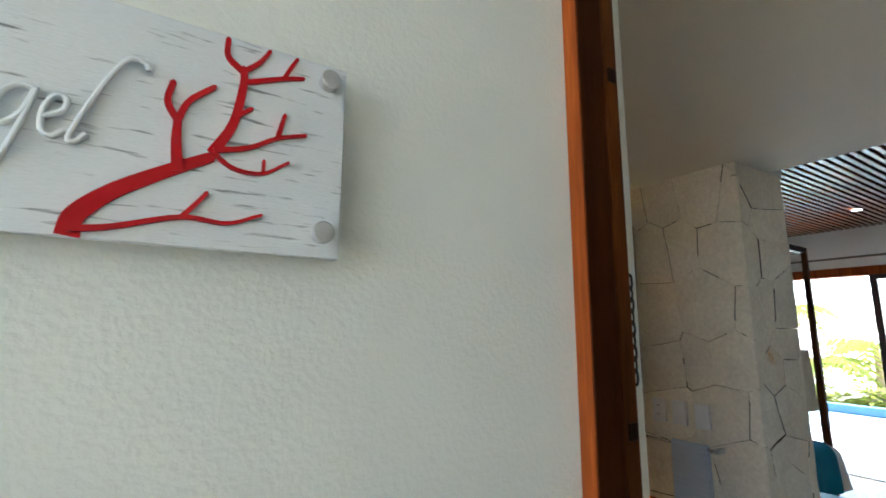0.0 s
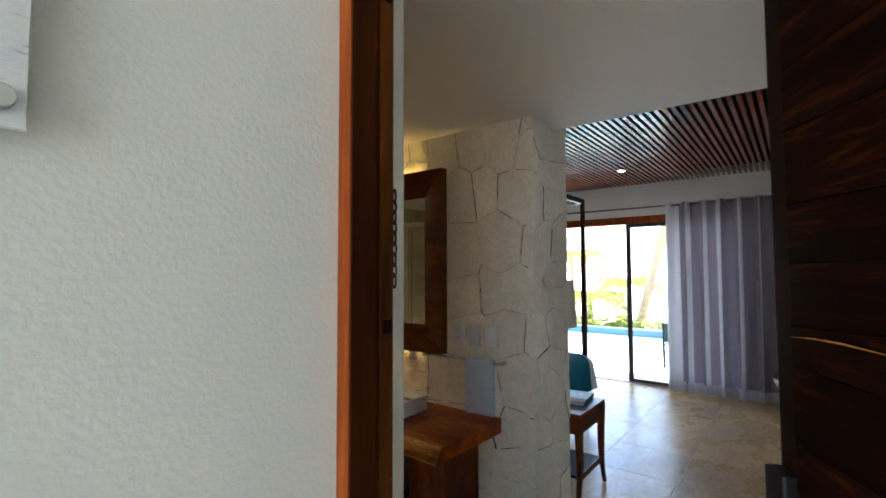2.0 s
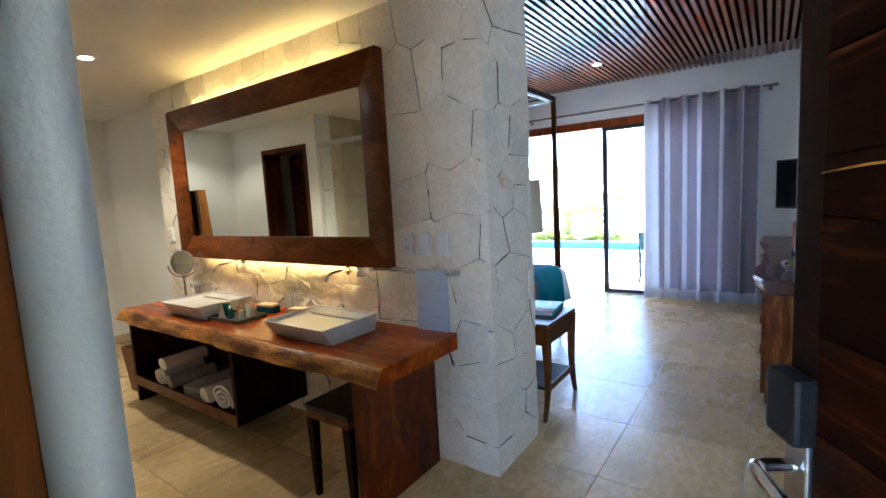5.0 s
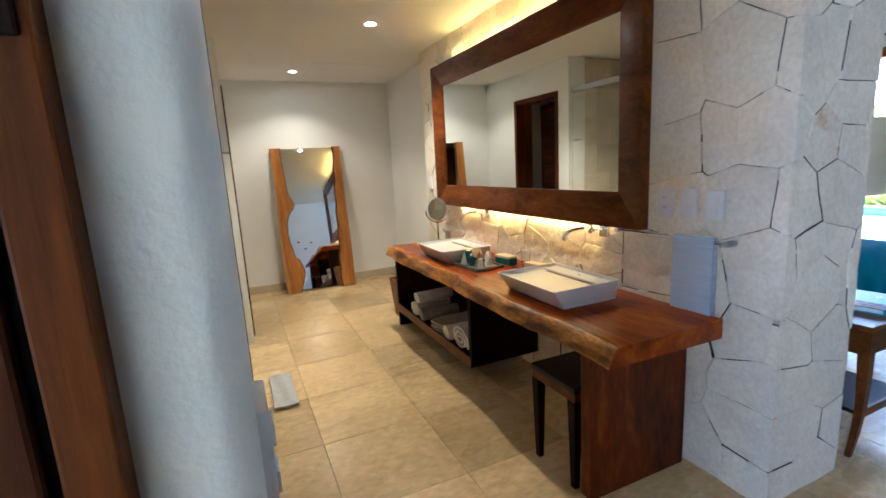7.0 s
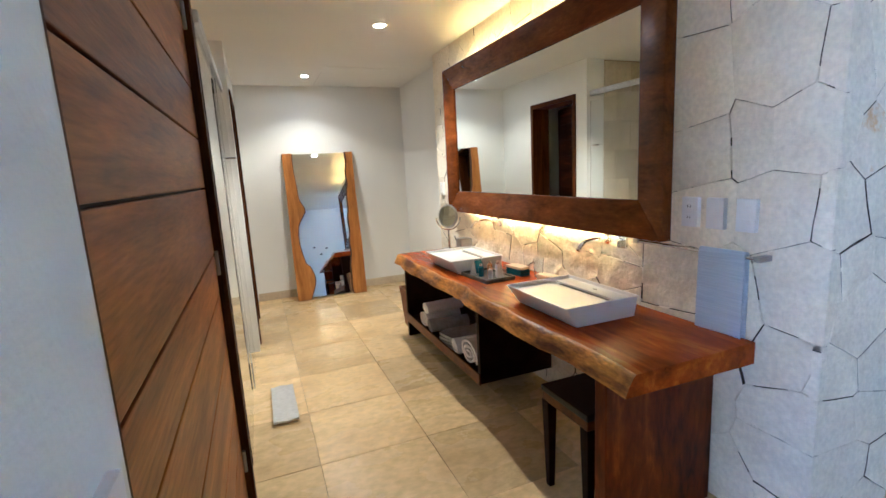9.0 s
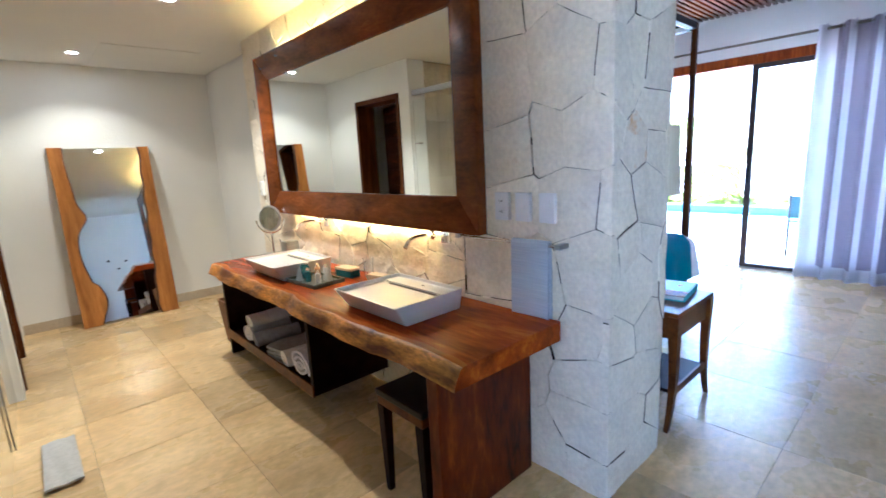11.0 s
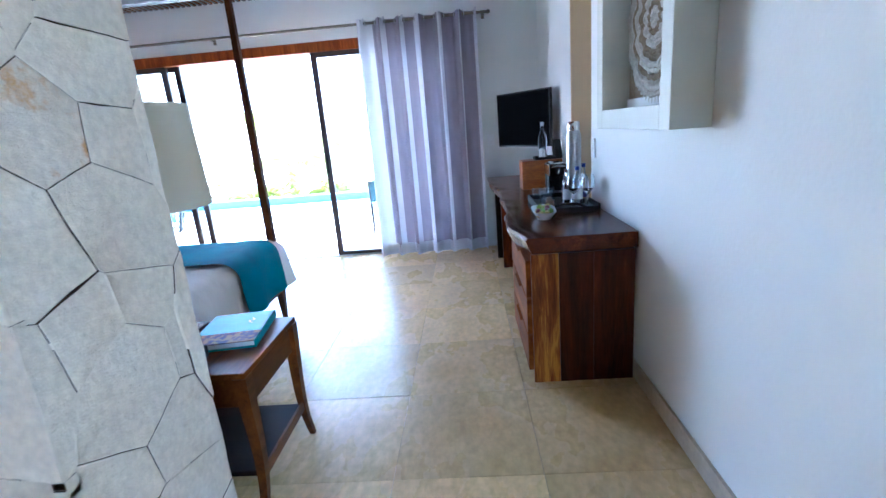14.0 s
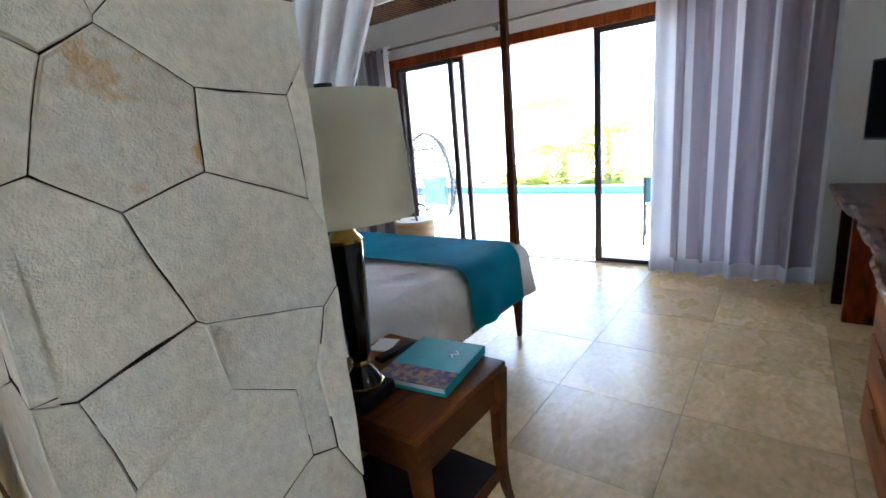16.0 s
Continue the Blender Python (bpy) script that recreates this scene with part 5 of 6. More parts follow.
def rounded_drape(x0, x1, y0, y1, top, drop, r, bm, nx, ny, wob, lift=0.0, foot=True):
    """A cloth laid over the bed: flat on top, falling over both sides and, if asked, the foot."""
    def prof(s, half):
        a = abs(s)
        sg = 1 if s >= 0 else -1
        if a < half - r:
            return s, top
        q = a - (half - r)
        if q < r * math.pi / 2:
            th = q / r
            return sg * (half - r + r * math.sin(th)), top - r + r * math.cos(th)
        return sg * half, top - r - (q - r * math.pi / 2)

    cy, hy = (y0 + y1) / 2, (y1 - y0) / 2
    full = hy - r + r * math.pi / 2 + drop
    lx = (x1 - x0)
    ext = (r * math.pi / 2 - r + drop) if foot else 0

    def fn(u, v):
        sy = (2 * v - 1) * full
        y, z = prof(sy, hy)
        x = x0 + u * (lx + ext)
        if foot and x > x1 - r:
            q = x - (x1 - r)
            if q < r * math.pi / 2:
                x, z2 = x1 - r + r * math.sin(q / r), -r + r * math.cos(q / r)
            else:
                x, z2 = x1, -r - (q - r * math.pi / 2)
            z = max(min(z, top + z2) if abs(sy) > hy - r else z + z2, top - r - drop + 0.0)
        n1 = noise.noise(Vector((x * 3.2, y * 3.2, z * 3))) + 0.5 * noise.noise(Vector((x * 9, y * 9, z * 8 + 4)))
        hang_part = max(0.0, (top - r - z) / max(drop, 0.01))
        out = (0.018 * math.sin(x * 17 + 2 * math.sin(x * 5)) + 0.012 * n1) * hang_part
        sgn = 1 if y > 0 else -1
        return (x + (0.01 * hang_part * n1 if foot else 0), cy + y + sgn * (out + 0.015 * hang_part), z + wob * n1 * (1 - hang_part) + lift)

    return grid_sheet(fn, nx, ny, 0.0, bm)


bm = bmesh.new()
rounded_drape(0.10, L + 0.0, -0.02, W + 0.02, 0.665, 0.23, 0.11, bm, 90, 120, 0.012)
part("duvet", bm, DUVET, bed, "rumpled white duvet", True, 180)

runner = thing("bed_runner", "teal cotton runner laid across the foot of the bed", "bed runner", BX0, BY0, 0)
bm = bmesh.new()
rounded_drape(1.28, 1.86, -0.045, W + 0.045, 0.682, 0.235, 0.12, bm, 30, 120, 0.006, 0.006, False)
part("cloth", bm, FABRIC_TEAL, runner, smooth=True, angle=180)
for hx in (1.282, 1.835):
    bm = bmesh.new()
    rounded_drape(hx, hx + 0.022, -0.046, W + 0.046, 0.683, 0.235, 0.12, bm, 2, 120, 0.006, 0.0085, False)
    part("hem", bm, FABRIC_TEAL, runner, smooth=True, angle=180)
for i, (px, py) in enumerate(((0.35, 0.5), (0.35, 1.32))):
    pl = thing("pillow", "plump white pillow at the bed head", "pillow", BX0 + px, BY0 + py, 0.66, 0, "pillows")

    def cushion(u, v, top=1):
        a, b = 2 * u - 1, 2 * v - 1
        h = max(0, (1 - a * a) * (1 - b * b)) ** 0.45
        return (0.22 * a, 0.34 * b, 0.09 + top * 0.075 * h)

    bm = bmesh.new()
    grid_sheet(lambda u, v: cushion(u, v, 1), 14, 18, 0, bm)
    grid_sheet(lambda u, v: cushion(u, v, -1), 14, 18, 0, bm)
    bmesh.ops.remove_doubles(bm, verts=bm.verts[:], dist=0.0005)
    part("case", bm, FABRIC_WHITE, pl, smooth=True, angle=180)

drape = thing("canopy_drape", "sheer white canopy drape gathered towards the bed head", "drape", 3.12, 1.83, 0)


def gather(u, v):
    z = 0.75 + (2.26 - 0.75) * v
    spread = 0.42 + 0.62 * max(0, (z - 1.0) / 1.26)
    x = 0.03 + spread * u
    return (x, 0.03 * math.sin(u * 46 + v) * (0.6 + 0.4 * v) + 0.012 * math.sin(u * 90), z)


part("heading", cubes((0.03, 1.05, -0.028, -0.018, 2.255, 2.30), bev=0.003), FABRIC_WHITE, drape, "stitched white heading band")
part("cloth", grid_sheet(gather, 90, 20), DRAPE, drape, smooth=True, angle=180)

# bedside table
NX0, NX1, NY0, NY1, NZ = 3.245, 3.725, 1.175, 1.70, 0.605
ns = thing("bedside_table", "small brown wooden bedside table with splayed curved legs", "bedside table", NX0, NY0, 0)
w, d = NX1 - NX0, NY1 - NY0
part("tabletop", cubes((0, w, 0, d, NZ - 0.022, NZ), bev=0.004), WOOD_TABLE, ns)
part("drawer_box", cubes((0.03, w - 0.03, 0.02, d - 0.02, NZ - 0.145, NZ - 0.022), bev=0.003), WOOD_TABLE, ns)
for sx in (0, 1):
    for sy in (0, 1):
        cx, cy = (0.022 if sx == 0 else w - 0.022), (0.022 if sy == 0 else d - 0.022)
        bm = bmesh.new()
        rings = []
        for z in [i / 14 for i in range(15)]:
            h = (NZ - 0.022) * z
            bow = 0.052 * (1 - z) ** 2 * 1.0 - 0.048 * math.sin(math.pi * z) * (1 - z)
            hw = 0.011 + 0.014 * z
            ox = (1 if sx else -1) * bow
            rings.append([bm.verts.new((cx + ox + hw * a, cy + hw * b, h)) for a, b in ((-1, -1), (1, -1), (1, 1), (-1, 1))])
        for a, b in zip(rings, rings[1:]):
            for q in range(4):
                bm.faces.new((a[q], a[(q + 1) % 4], b[(q + 1) % 4], b[q]))
        bm.faces.new(rings[0][::-1])
        bm.faces.new(rings[-1])
        part("leg", bm, WOOD_TABLE, ns, smooth=True, angle=50)
part("shelf", cubes((0.03, w - 0.03, 0.02, d - 0.02, 0.175, 0.195), bev=0.002), WOOD_DARK, ns)
part("shelf_rail", cubes((0.03, w - 0.03, 0.012, 0.024, 0.17, 0.21), bev=0.002), WOOD_TABLE, ns)

lamp = thing("table_lamp", "black and gold urn table lamp with a cream drum shade", "lamp", 3.33, 1.44, NZ)
part("plinth", cubes((-0.065, 0.065, -0.065, 0.065, 0, 0.045), bev=0.004), BLACK_PLASTIC, lamp)
part("stem", lathe([(0.05, 0.045), (0.058, 0.06), (0.045, 0.085), (0.024, 0.115), (0.023, 0.135), (0.034, 0.15), (0.043, 0.28), (0.049, 0.44), (0.050, 0.485), (0.046, 0.49)], 24), BLACK_GLOSS, lamp, "black lacquered baluster", True)
part("collar", lathe([(0.053, 0.046), (0.060, 0.052), (0.060, 0.058), (0.055, 0.062)], 24), BRASS, lamp, "brass ring", True)
part("collar", lathe([(0.026, 0.115), (0.028, 0.122), (0.026, 0.13)], 24), BRASS, lamp, "brass ring", True)
part("neck", lathe([(0.050, 0.487), (0.051, 0.495), (0.036, 0.512), (0.022, 0.55), (0.006, 0.58), (0.006, 0.86)], 24), BRASS, lamp, "brass neck", True)
part("shade", lathe([(0.205, 0.555), (0.190, 0.875), (0.1885, 0.875), (0.2035, 0.555), (0.205, 0.555)], 40, cap=False), SHADE, lamp, "cream linen drum shade", True)
part("finial", lathe([(0.012, 0.87), (0.024, 0.875), (0.024, 0.905), (0.0, 0.906)], 16, cap=False), BLACK_PLASTIC, lamp, smooth=True)

fo = thing("folder", "turquoise ring folder with a floral spine on the table", "folder", 3.575, 1.365, NZ, 8)
TURQ = mat("turquoise_cover", (0.03, 0.40, 0.44), (0.025, 0.34, 0.38), 14, 0.45)
FLORAL = mat("floral_print", (0.35, 0.20, 0.13), (0.10, 0.07, 0.16), 38, 0.6, contrast=(0.42, 0.56))
part("cover", cubes((-0.15, 0.15, -0.125, -0.120, 0.0, 0.030), (-0.15, 0.15, -0.125, 0.125, 0.0, 0.004), (-0.055, 0.15, -0.125, 0.125, 0.026, 0.030)), TURQ, fo)
part("spine_print", cubes((-0.15, -0.056, -0.125, 0.125, 0.026, 0.030)), FLORAL, fo, "floral printed band")
part("pages", cubes((-0.14, 0.14, -0.117, 0.12, 0.0045, 0.0255)), FABRIC_WHITE, fo)
part("mark", tube(spline([(0.03, -0.06, 0.0302), (0.05, -0.045, 0.0302), (0.06, -0.065, 0.0302), (0.08, -0.05, 0.0302)]), 0.0015, 6), FABRIC_WHITE, fo)
rm = thing("remote_control", "black remote control with rubber keys", "remote", 3.60, 1.555, NZ, 84)
rb = part("remote_body", cubes((-0.02, 0.02, -0.085, 0.085, 0, 0.018), bev=0.005), BLACK_PLASTIC, rm)
for i in range(8):
    for j in range(3):
        part("key", cubes((-0.014 + j * 0.011, -0.008 + j * 0.011, -0.07 + i * 0.017, -0.06 + i * 0.017, 0.018, 0.0205)), FRAME_DARK, rb)
npd = thing("notepad", "white notepad on the bedside table", "notepad", 3.63, 1.64, NZ, 15)
part("paper", cubes((-0.05, 0.05, -0.04, 0.04, 0, 0.006), bev=0.001), FABRIC_WHITE, npd)
ph = thing("telephone", "black telephone with a coiled cord", "telephone", 3.32, 1.60, NZ, 0)
part("phone_body", cubes((-0.05, 0.02, -0.07, 0.07, 0, 0.03), bev=0.008), BLACK_PLASTIC, ph)
coil = [(0.03 + 0.03 * math.cos(i * 0.1) + 0.006 * math.cos(i * 1.6), -0.06 + 0.05 * math.sin(i * 0.1) + 0.006 * math.sin(i * 1.6), 0.010 + 0.03 * math.sin(i * 0.05) ** 2) for i in range(60)]
part("cord", tube(coil, 0.0028, 6), BLACK_PLASTIC, ph, smooth=True)

bag = thing("woven_bag", "round woven straw bag with leather handles", "bag", 6.35, 3.72, 0)
STRAW = mat("straw", (0.40, 0.27, 0.13), (0.27, 0.17, 0.08), 40, 0.8, 0.8, 120, stretch=(0.2, 0.2, 3))
part("bag_body", lathe([(0.19, 0)] + [(0.215 + (0.006 if i % 2 else 0), 0.02 + i * 0.035) for i in range(14)] + [(0.20, 0.50)], 32), STRAW, bag, smooth=True)
part("lining", lathe([(0.0, 0.495), (0.15, 0.512), (0.205, 0.50)], 28, cap=False), TOWEL_WHITE, bag, smooth=True)
for s in (-1, 1):
    part("handle", tube([(0.10 * s + 0.02 * s * math.sin(a), 0.13 * math.cos(a) , 0.49 + 0.17 * math.sin(a)) for a in [math.pi * q / 14 for q in range(15)]], 0.011, 8), mat("leather_strap", (0.16, 0.09, 0.05), (0.12, 0.06, 0.03), 20, 0.6), bag, smooth=True)

# ---- desk along the south wall ----
desk = thing("desk", "long dark live-edge desk with three drawers", "desk", 0, 0, 0)
bm = bmesh.new()
rows = []
for i in range(61):
    x = 4.10 + (6.90 - 4.10) * i / 60
    f = 0.155 + 0.022 * math.sin(2.7 * x + 2.2) + 0.012 * math.sin(7.3 * x) + 0.006 * math.sin(19 * x) - 0.035 * max(0, 1 - (x - 4.10) / 0.2)
    rows.append([(x, WALL_S + 0.004, 0.782), (x, f - 0.10, 0.782), (x, f - 0.012, 0.782), (x, f + 0.004 * noise.noise(Vector((x * 20, 0, 0))), 0.770),
                 (x, f - 0.012 + 0.012 * noise.noise(Vector((x * 15, 3, 0))), 0.742), (x, f - 0.03, 0.703), (x, WALL_S + 0.004, 0.703)])
vs = [[bm.verts.new(p) for p in r] for r in rows]
for a, b in zip(vs, vs[1:]):
    for j in range(7):
        fc = bm.faces.new((a[j], b[j], b[(j + 1) % 7], a[(j + 1) % 7]))
        fc.material_index = 1 if j in (2, 3, 4) else 0
bm.faces.new(vs[0])
bm.faces.new(vs[-1][::-1])
DESK_EDGE = mat("desk_live_edge", (0.36, 0.24, 0.14), (0.12, 0.05, 0.025), 12, 0.22, 1.0, 30, fine=0.2, coat=0.5)
part("slab", bm, [WOOD_SLAB_X, DESK_EDGE], desk, "dark glossy slab with a rough live edge", True, 50)
cab = part("drawer_case", cubes((4.105, 4.83, WALL_S + 0.02, 0.075, 0.0, 0.70), bev=0.003), WOOD_DARK, desk, "dark drawer case")
SAP = wood("sapwood_stripe", (0.03, 0.008, 0.003), (0.26, 0.070, 0.010), (0.58, 0.235, 0.032), (6, 9, 0.7), 2.6, 0.35, 0.2, 0.0, (0.28, 0.40, 0.48, 0.60))
part("side_board", cubes((4.088, 4.105, -0.03, 0.105, 0.0, 0.70), bev=0.002), SAP, cab, "streaked golden sapwood board")
part("side_board", cubes((4.088, 4.105, -0.20, -0.031, 0.0, 0.70), bev=0.002), DESK_SIDE, cab)
part("side_board", cubes((4.088, 4.105, WALL_S + 0.02, -0.201, 0.0, 0.70), bev=0.002), DESK_SIDE, cab)
for i, (z0, z1) in enumerate(((0.055, 0.25), (0.262, 0.455), (0.467, 0.66))):
    dr = part("drawer", cubes((4.125, 4.82, 0.078, 0.128, z0, z1), bev=0.004), DRAWER_WOOD, desk, "reddish drawer front")
    part("pull", cubes((4.36, 4.58, 0.126, 0.140, z1 - 0.008, z1 - 0.002)), DRAWER_WOOD, dr)
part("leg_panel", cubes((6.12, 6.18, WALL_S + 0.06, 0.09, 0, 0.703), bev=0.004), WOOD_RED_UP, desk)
part("leg_panel", cubes((6.46, 6.52, WALL_S + 0.06, 0.12, 0, 0.703), bev=0.004), WOOD_DARK, desk)

T = 0.782
tr = thing("minibar_tray", "black serving tray on the desk", "tray", 4.93, -0.205, T, 0)
part("tray_base", cubes((-0.26, 0.26, -0.18, 0.16, 0.008, 0.016), bev=0.003), BLACK_PLASTIC, tr)
part("tray_rim", cubes((-0.27, 0.27, 0.16, 0.17, 0.0, 0.045), (-0.27, 0.27, -0.19, -0.18, 0.0, 0.045), (0.26, 0.27, -0.18, 0.16, 0.0, 0.045), (-0.27, -0.26, -0.18, 0.16, 0.0, 0.032), bev=0.003), BLACK_PLASTIC, tr)
part("tray_handle", tube(spline([(-0.266, -0.10, 0.03), (-0.268, -0.06, 0.05), (-0.268, 0.0, 0.055), (-0.268, 0.06, 0.05), (-0.266, 0.10, 0.03)]), 0.008, 8), BLACK_PLASTIC, tr, smooth=True)


def tumbler(x, y, h=0.085, r=0.034, z=T + 0.016, label="clear glass tumbler on the black tray"):
    g = thing("tumbler", label, "glass", x, y, z, 0, "glasses on the tray")
    part("wall", lathe([(r * 0.85, 0), (r, h), (r * 0.94, h), (r * 0.8, 0.01), (0, 0.01)], 20, cap=False), GLASS_BOTTLE, g, smooth=True)


for gx, gy in ((5.12, -0.09), (5.05, -0.15), (4.93, -0.11), (5.14, -0.18)):
    tumbler(gx, gy)


def wine_glass(x, y):
    g = thing("wine_glass", "stemmed clear wine glass on the black tray", "glass", x, y, T + 0.016, 0, "glasses on the tray")
    part("stem", lathe([(0.032, 0), (0.03, 0.003), (0.004, 0.008), (0.004, 0.08), (0.02, 0.095)], 18), GLASS_BOTTLE, g, smooth=True)
    part("bowl", lathe([(0.018, 0.094), (0.038, 0.12), (0.042, 0.15), (0.034, 0.20), (0.033, 0.20), (0.040, 0.15), (0.036, 0.122), (0.0, 0.10)], 20, cap=False), GLASS_BOTTLE, g, smooth=True)


wine_glass(4.72, -0.335)
wine_glass(4.76, -0.26)


def bottle(x, y, z, h, r, body, cap_mat, label, label_mat=None):
    b = thing("bottle", label, "bottle", x, y, z, 0, "bottles on the desk")
    part("body", lathe([(r * 0.9, 0), (r, 0.006), (r, h * 0.55), (r * 0.9, h * 0.63), (r * 0.36, h * 0.76), (r * 0.34, h * 0.9)], 20), body, b, smooth=True)
    part("cap", lathe([(r * 0.4, h * 0.9), (r * 0.4, h), (0, h)], 16, cap=False), cap_mat, b, smooth=True)
    if label_mat:
        part("paper_label", lathe([(r * 1.015, h * 0.15), (r * 1.015, h * 0.45)], 20, cap=False), label_mat, b, smooth=True)


BLUE_CAP = mat("blue_cap", (0.02, 0.05, 0.30), (0.015, 0.04, 0.24), 10, 0.3)
RED_CAP = mat("dark_red_cap", (0.10, 0.02, 0.02), (0.08, 0.015, 0.015), 10, 0.4)
DARK_GLASS = glass("dark_bottle_glass", (0.10, 0.08, 0.06))
bottle(4.84, -0.30, T + 0.016, 0.24, 0.032, GLASS_BOTTLE, BLUE_CAP, "small clear bottle with a blue cap", WHITE_PLASTIC)
bottle(4.90, -0.355, T + 0.016, 0.25, 0.032, GLASS_BOTTLE, BLUE_CAP, "small clear bottle with a blue cap", BLUE_CAP)
bottle(4.90, -0.25, T + 0.016, 0.20, 0.028, GLASS_BOTTLE, CHROME, "small clear bottle with a silver cap", WHITE_PLASTIC)
bottle(4.99, -0.265, T + 0.016, 0.21, 0.030, DARK_GLASS, RED_CAP, "small dark bottle with a red cap", RED_CAP)
for px in (4.80, 4.86):
    jar = thing("snack_jar", "glass jar of snacks on the black tray", "jar", px, -0.12, T + 0.016, 0, "snack jars")
    part("jar_glass", lathe([(0.03, 0), (0.034, 0.005), (0.034, 0.06), (0.03, 0.065), (0.028, 0.065), (0.03, 0.006), (0, 0.006)], 18, cap=False), GLASS_BOTTLE, jar, smooth=True)
    part("nuts", lathe([(0.02, 0.0075), (0.028, 0.0085), (0.028, 0.04), (0.0, 0.046)], 14, cap=False), mat("nuts", (0.42, 0.25, 0.16), (0.25, 0.13, 0.08), 60, 0.8, 1.0, 120), jar, smooth=True)

cm = thing("coffee_machine", "black capsule coffee machine with a chrome top", "coffee machine", 5.38, -0.275, T, 180)
part("foot", cubes((-0.06, 0.14, -0.06, 0.06, 0.0, 0.03), bev=0.006), BLACK_PLASTIC, cm)
part("column", cubes((-0.14, -0.02, -0.06, 0.06, 0.0, 0.20), bev=0.012), BLACK_PLASTIC, cm)
part("head", cubes((-0.14, 0.09, -0.065, 0.065, 0.15, 0.235), bev=0.014), BLACK_GLOSS, cm)
part("top_plate", cubes((-0.10, 0.07, -0.045, 0.045, 0.235, 0.243), bev=0.003), CHROME, cm)
part("lever", tube([(0.08, -0.05, 0.215), (0.13, 0.0, 0.225), (0.08, 0.05, 0.215)], 0.007, 8), CHROME, cm, smooth=True)
part("spout", lathe([(0.012, 0.13), (0.016, 0.15)], 12, None, (0.06, 0, 0)), BLACK_PLASTIC, cm)

cb = thing("wooden_box", "orange-brown wooden caddy box on the desk", "box", 5.85, -0.235, T, 0)
part("box_body", cubes((-0.10, 0.10, -0.165, 0.165, 0, 0.235), bev=0.004), mat("caddy_wood", (0.50, 0.155, 0.025), (0.34, 0.09, 0.015), 3, 0.35, 0.1, 40, stretch=(1, 1, 5), fine=0.2), cb)
pt = thing("black_tray", "little black tray on the wooden box", "tray", 5.85, -0.27, T + 0.235, 0)
part("dish", cubes((-0.07, 0.07, -0.08, 0.08, 0.0, 0.008), (-0.075, -0.07, -0.08, 0.08, 0, 0.022), (0.07, 0.075, -0.08, 0.08, 0, 0.022), (-0.07, 0.07, -0.085, -0.08, 0, 0.022), (-0.07, 0.07, 0.08, 0.085, 0, 0.022)), BLACK_PLASTIC, pt)
bottle(5.84, -0.255, T + 0.243, 0.29, 0.036, GLASS_BOTTLE, WHITE_PLASTIC, "clear plastic water bottle on the little tray", None)
ps = thing("phone_stand", "black cordless phone leaning on its stand", "telephone", 5.80, -0.375, T + 0.235, 10)
part("handset", prism([(-0.02, 0.0), (0.03, 0.0), (0.065, 0.15), (0.04, 0.155)], -0.035, 0.035, bev=0.004, axis="y"), BLACK_PLASTIC, ps)
cf = thing("insulated_carafe", "tall brushed steel insulated carafe on the desk", "carafe", 5.08, -0.335, T + 0.016, 0)
part("carafe_body", lathe([(0.044, 0), (0.048, 0.02), (0.048, 0.42), (0.040, 0.45)], 28), STEEL, cf, smooth=True)
part("carafe_lid", lathe([(0.038, 0.45), (0.041, 0.46), (0.041, 0.50), (0.034, 0.51)], 24), CHROME, cf, smooth=True)

bowl = thing("fruit_bowl", "white oblong porcelain dish of cut fruit", "bowl", 4.56, -0.04, T, -4)
bm = bmesh.new()
rings = []
for sx, sy, z in ((0.06, 0.035, 0.0), (0.135, 0.062, 0.045), (0.15, 0.068, 0.055), (0.143, 0.062, 0.055), (0.10, 0.045, 0.02)):
    rings.append([bm.verts.new((sx * math.copysign(abs(math.cos(a)) ** 0.6, math.cos(a)), sy * math.copysign(abs(math.sin(a)) ** 0.6, math.sin(a)), z)) for a in [2 * math.pi * q / 28 for q in range(28)]])
for a, b in zip(rings, rings[1:]):
    for q in range(28):
        bm.faces.new((a[q], a[(q + 1) % 28], b[(q + 1) % 28], b[q]))
bm.faces.new(rings[0][::-1])
bm.faces.new(rings[-1])
part("dish", bm, PORCELAIN, bowl, smooth=True)
random.seed(5)
fruit_mats = [mat("green_grape", (0.30, 0.36, 0.06), (0.22, 0.28, 0.04), 10, 0.35), mat("red_grape", (0.22, 0.03, 0.03), (0.12, 0.02, 0.03), 10, 0.3), mat("melon", (0.60, 0.42, 0.12), (0.5, 0.3, 0.08), 10, 0.5)]
for i in range(22):
    bm = bmesh.new()
    bmesh.ops.create_icosphere(bm, subdivisions=1, radius=random.uniform(0.013, 0.02))
    f = part("fruit_piece", bm, fruit_mats[i % 3], bowl, smooth=True, angle=180)
    f.location = (random.uniform(-0.095, 0.095), random.uniform(-0.035, 0.035), random.uniform(0.036, 0.058))

# television on an arm
tv = thing("television", "flat black television on a wall arm", "television", 6.17, -0.16, 1.34, 0)
tv.matrix_basis = pose(6.22, -0.165, 1.35, 0, 0, math.degrees(math.atan2(0.39, 0.55)))
part("panel", cubes((-0.34, 0.34, -0.002, 0.03, -0.24, 0.24), bev=0.004), BLACK_PLASTIC, tv)
part("screen", cubes((-0.33, 0.33, 0.0302, 0.0315, -0.225, 0.228)), mat("dark_screen", (0.006, 0.006, 0.007), None, rough=0.08, spec=0.0), tv, "dark switched-off screen")
part("arm", cubes((0.0, 0.06, -0.335, -0.002, -0.03, 0.03)), BLACK_PLASTIC, tv)
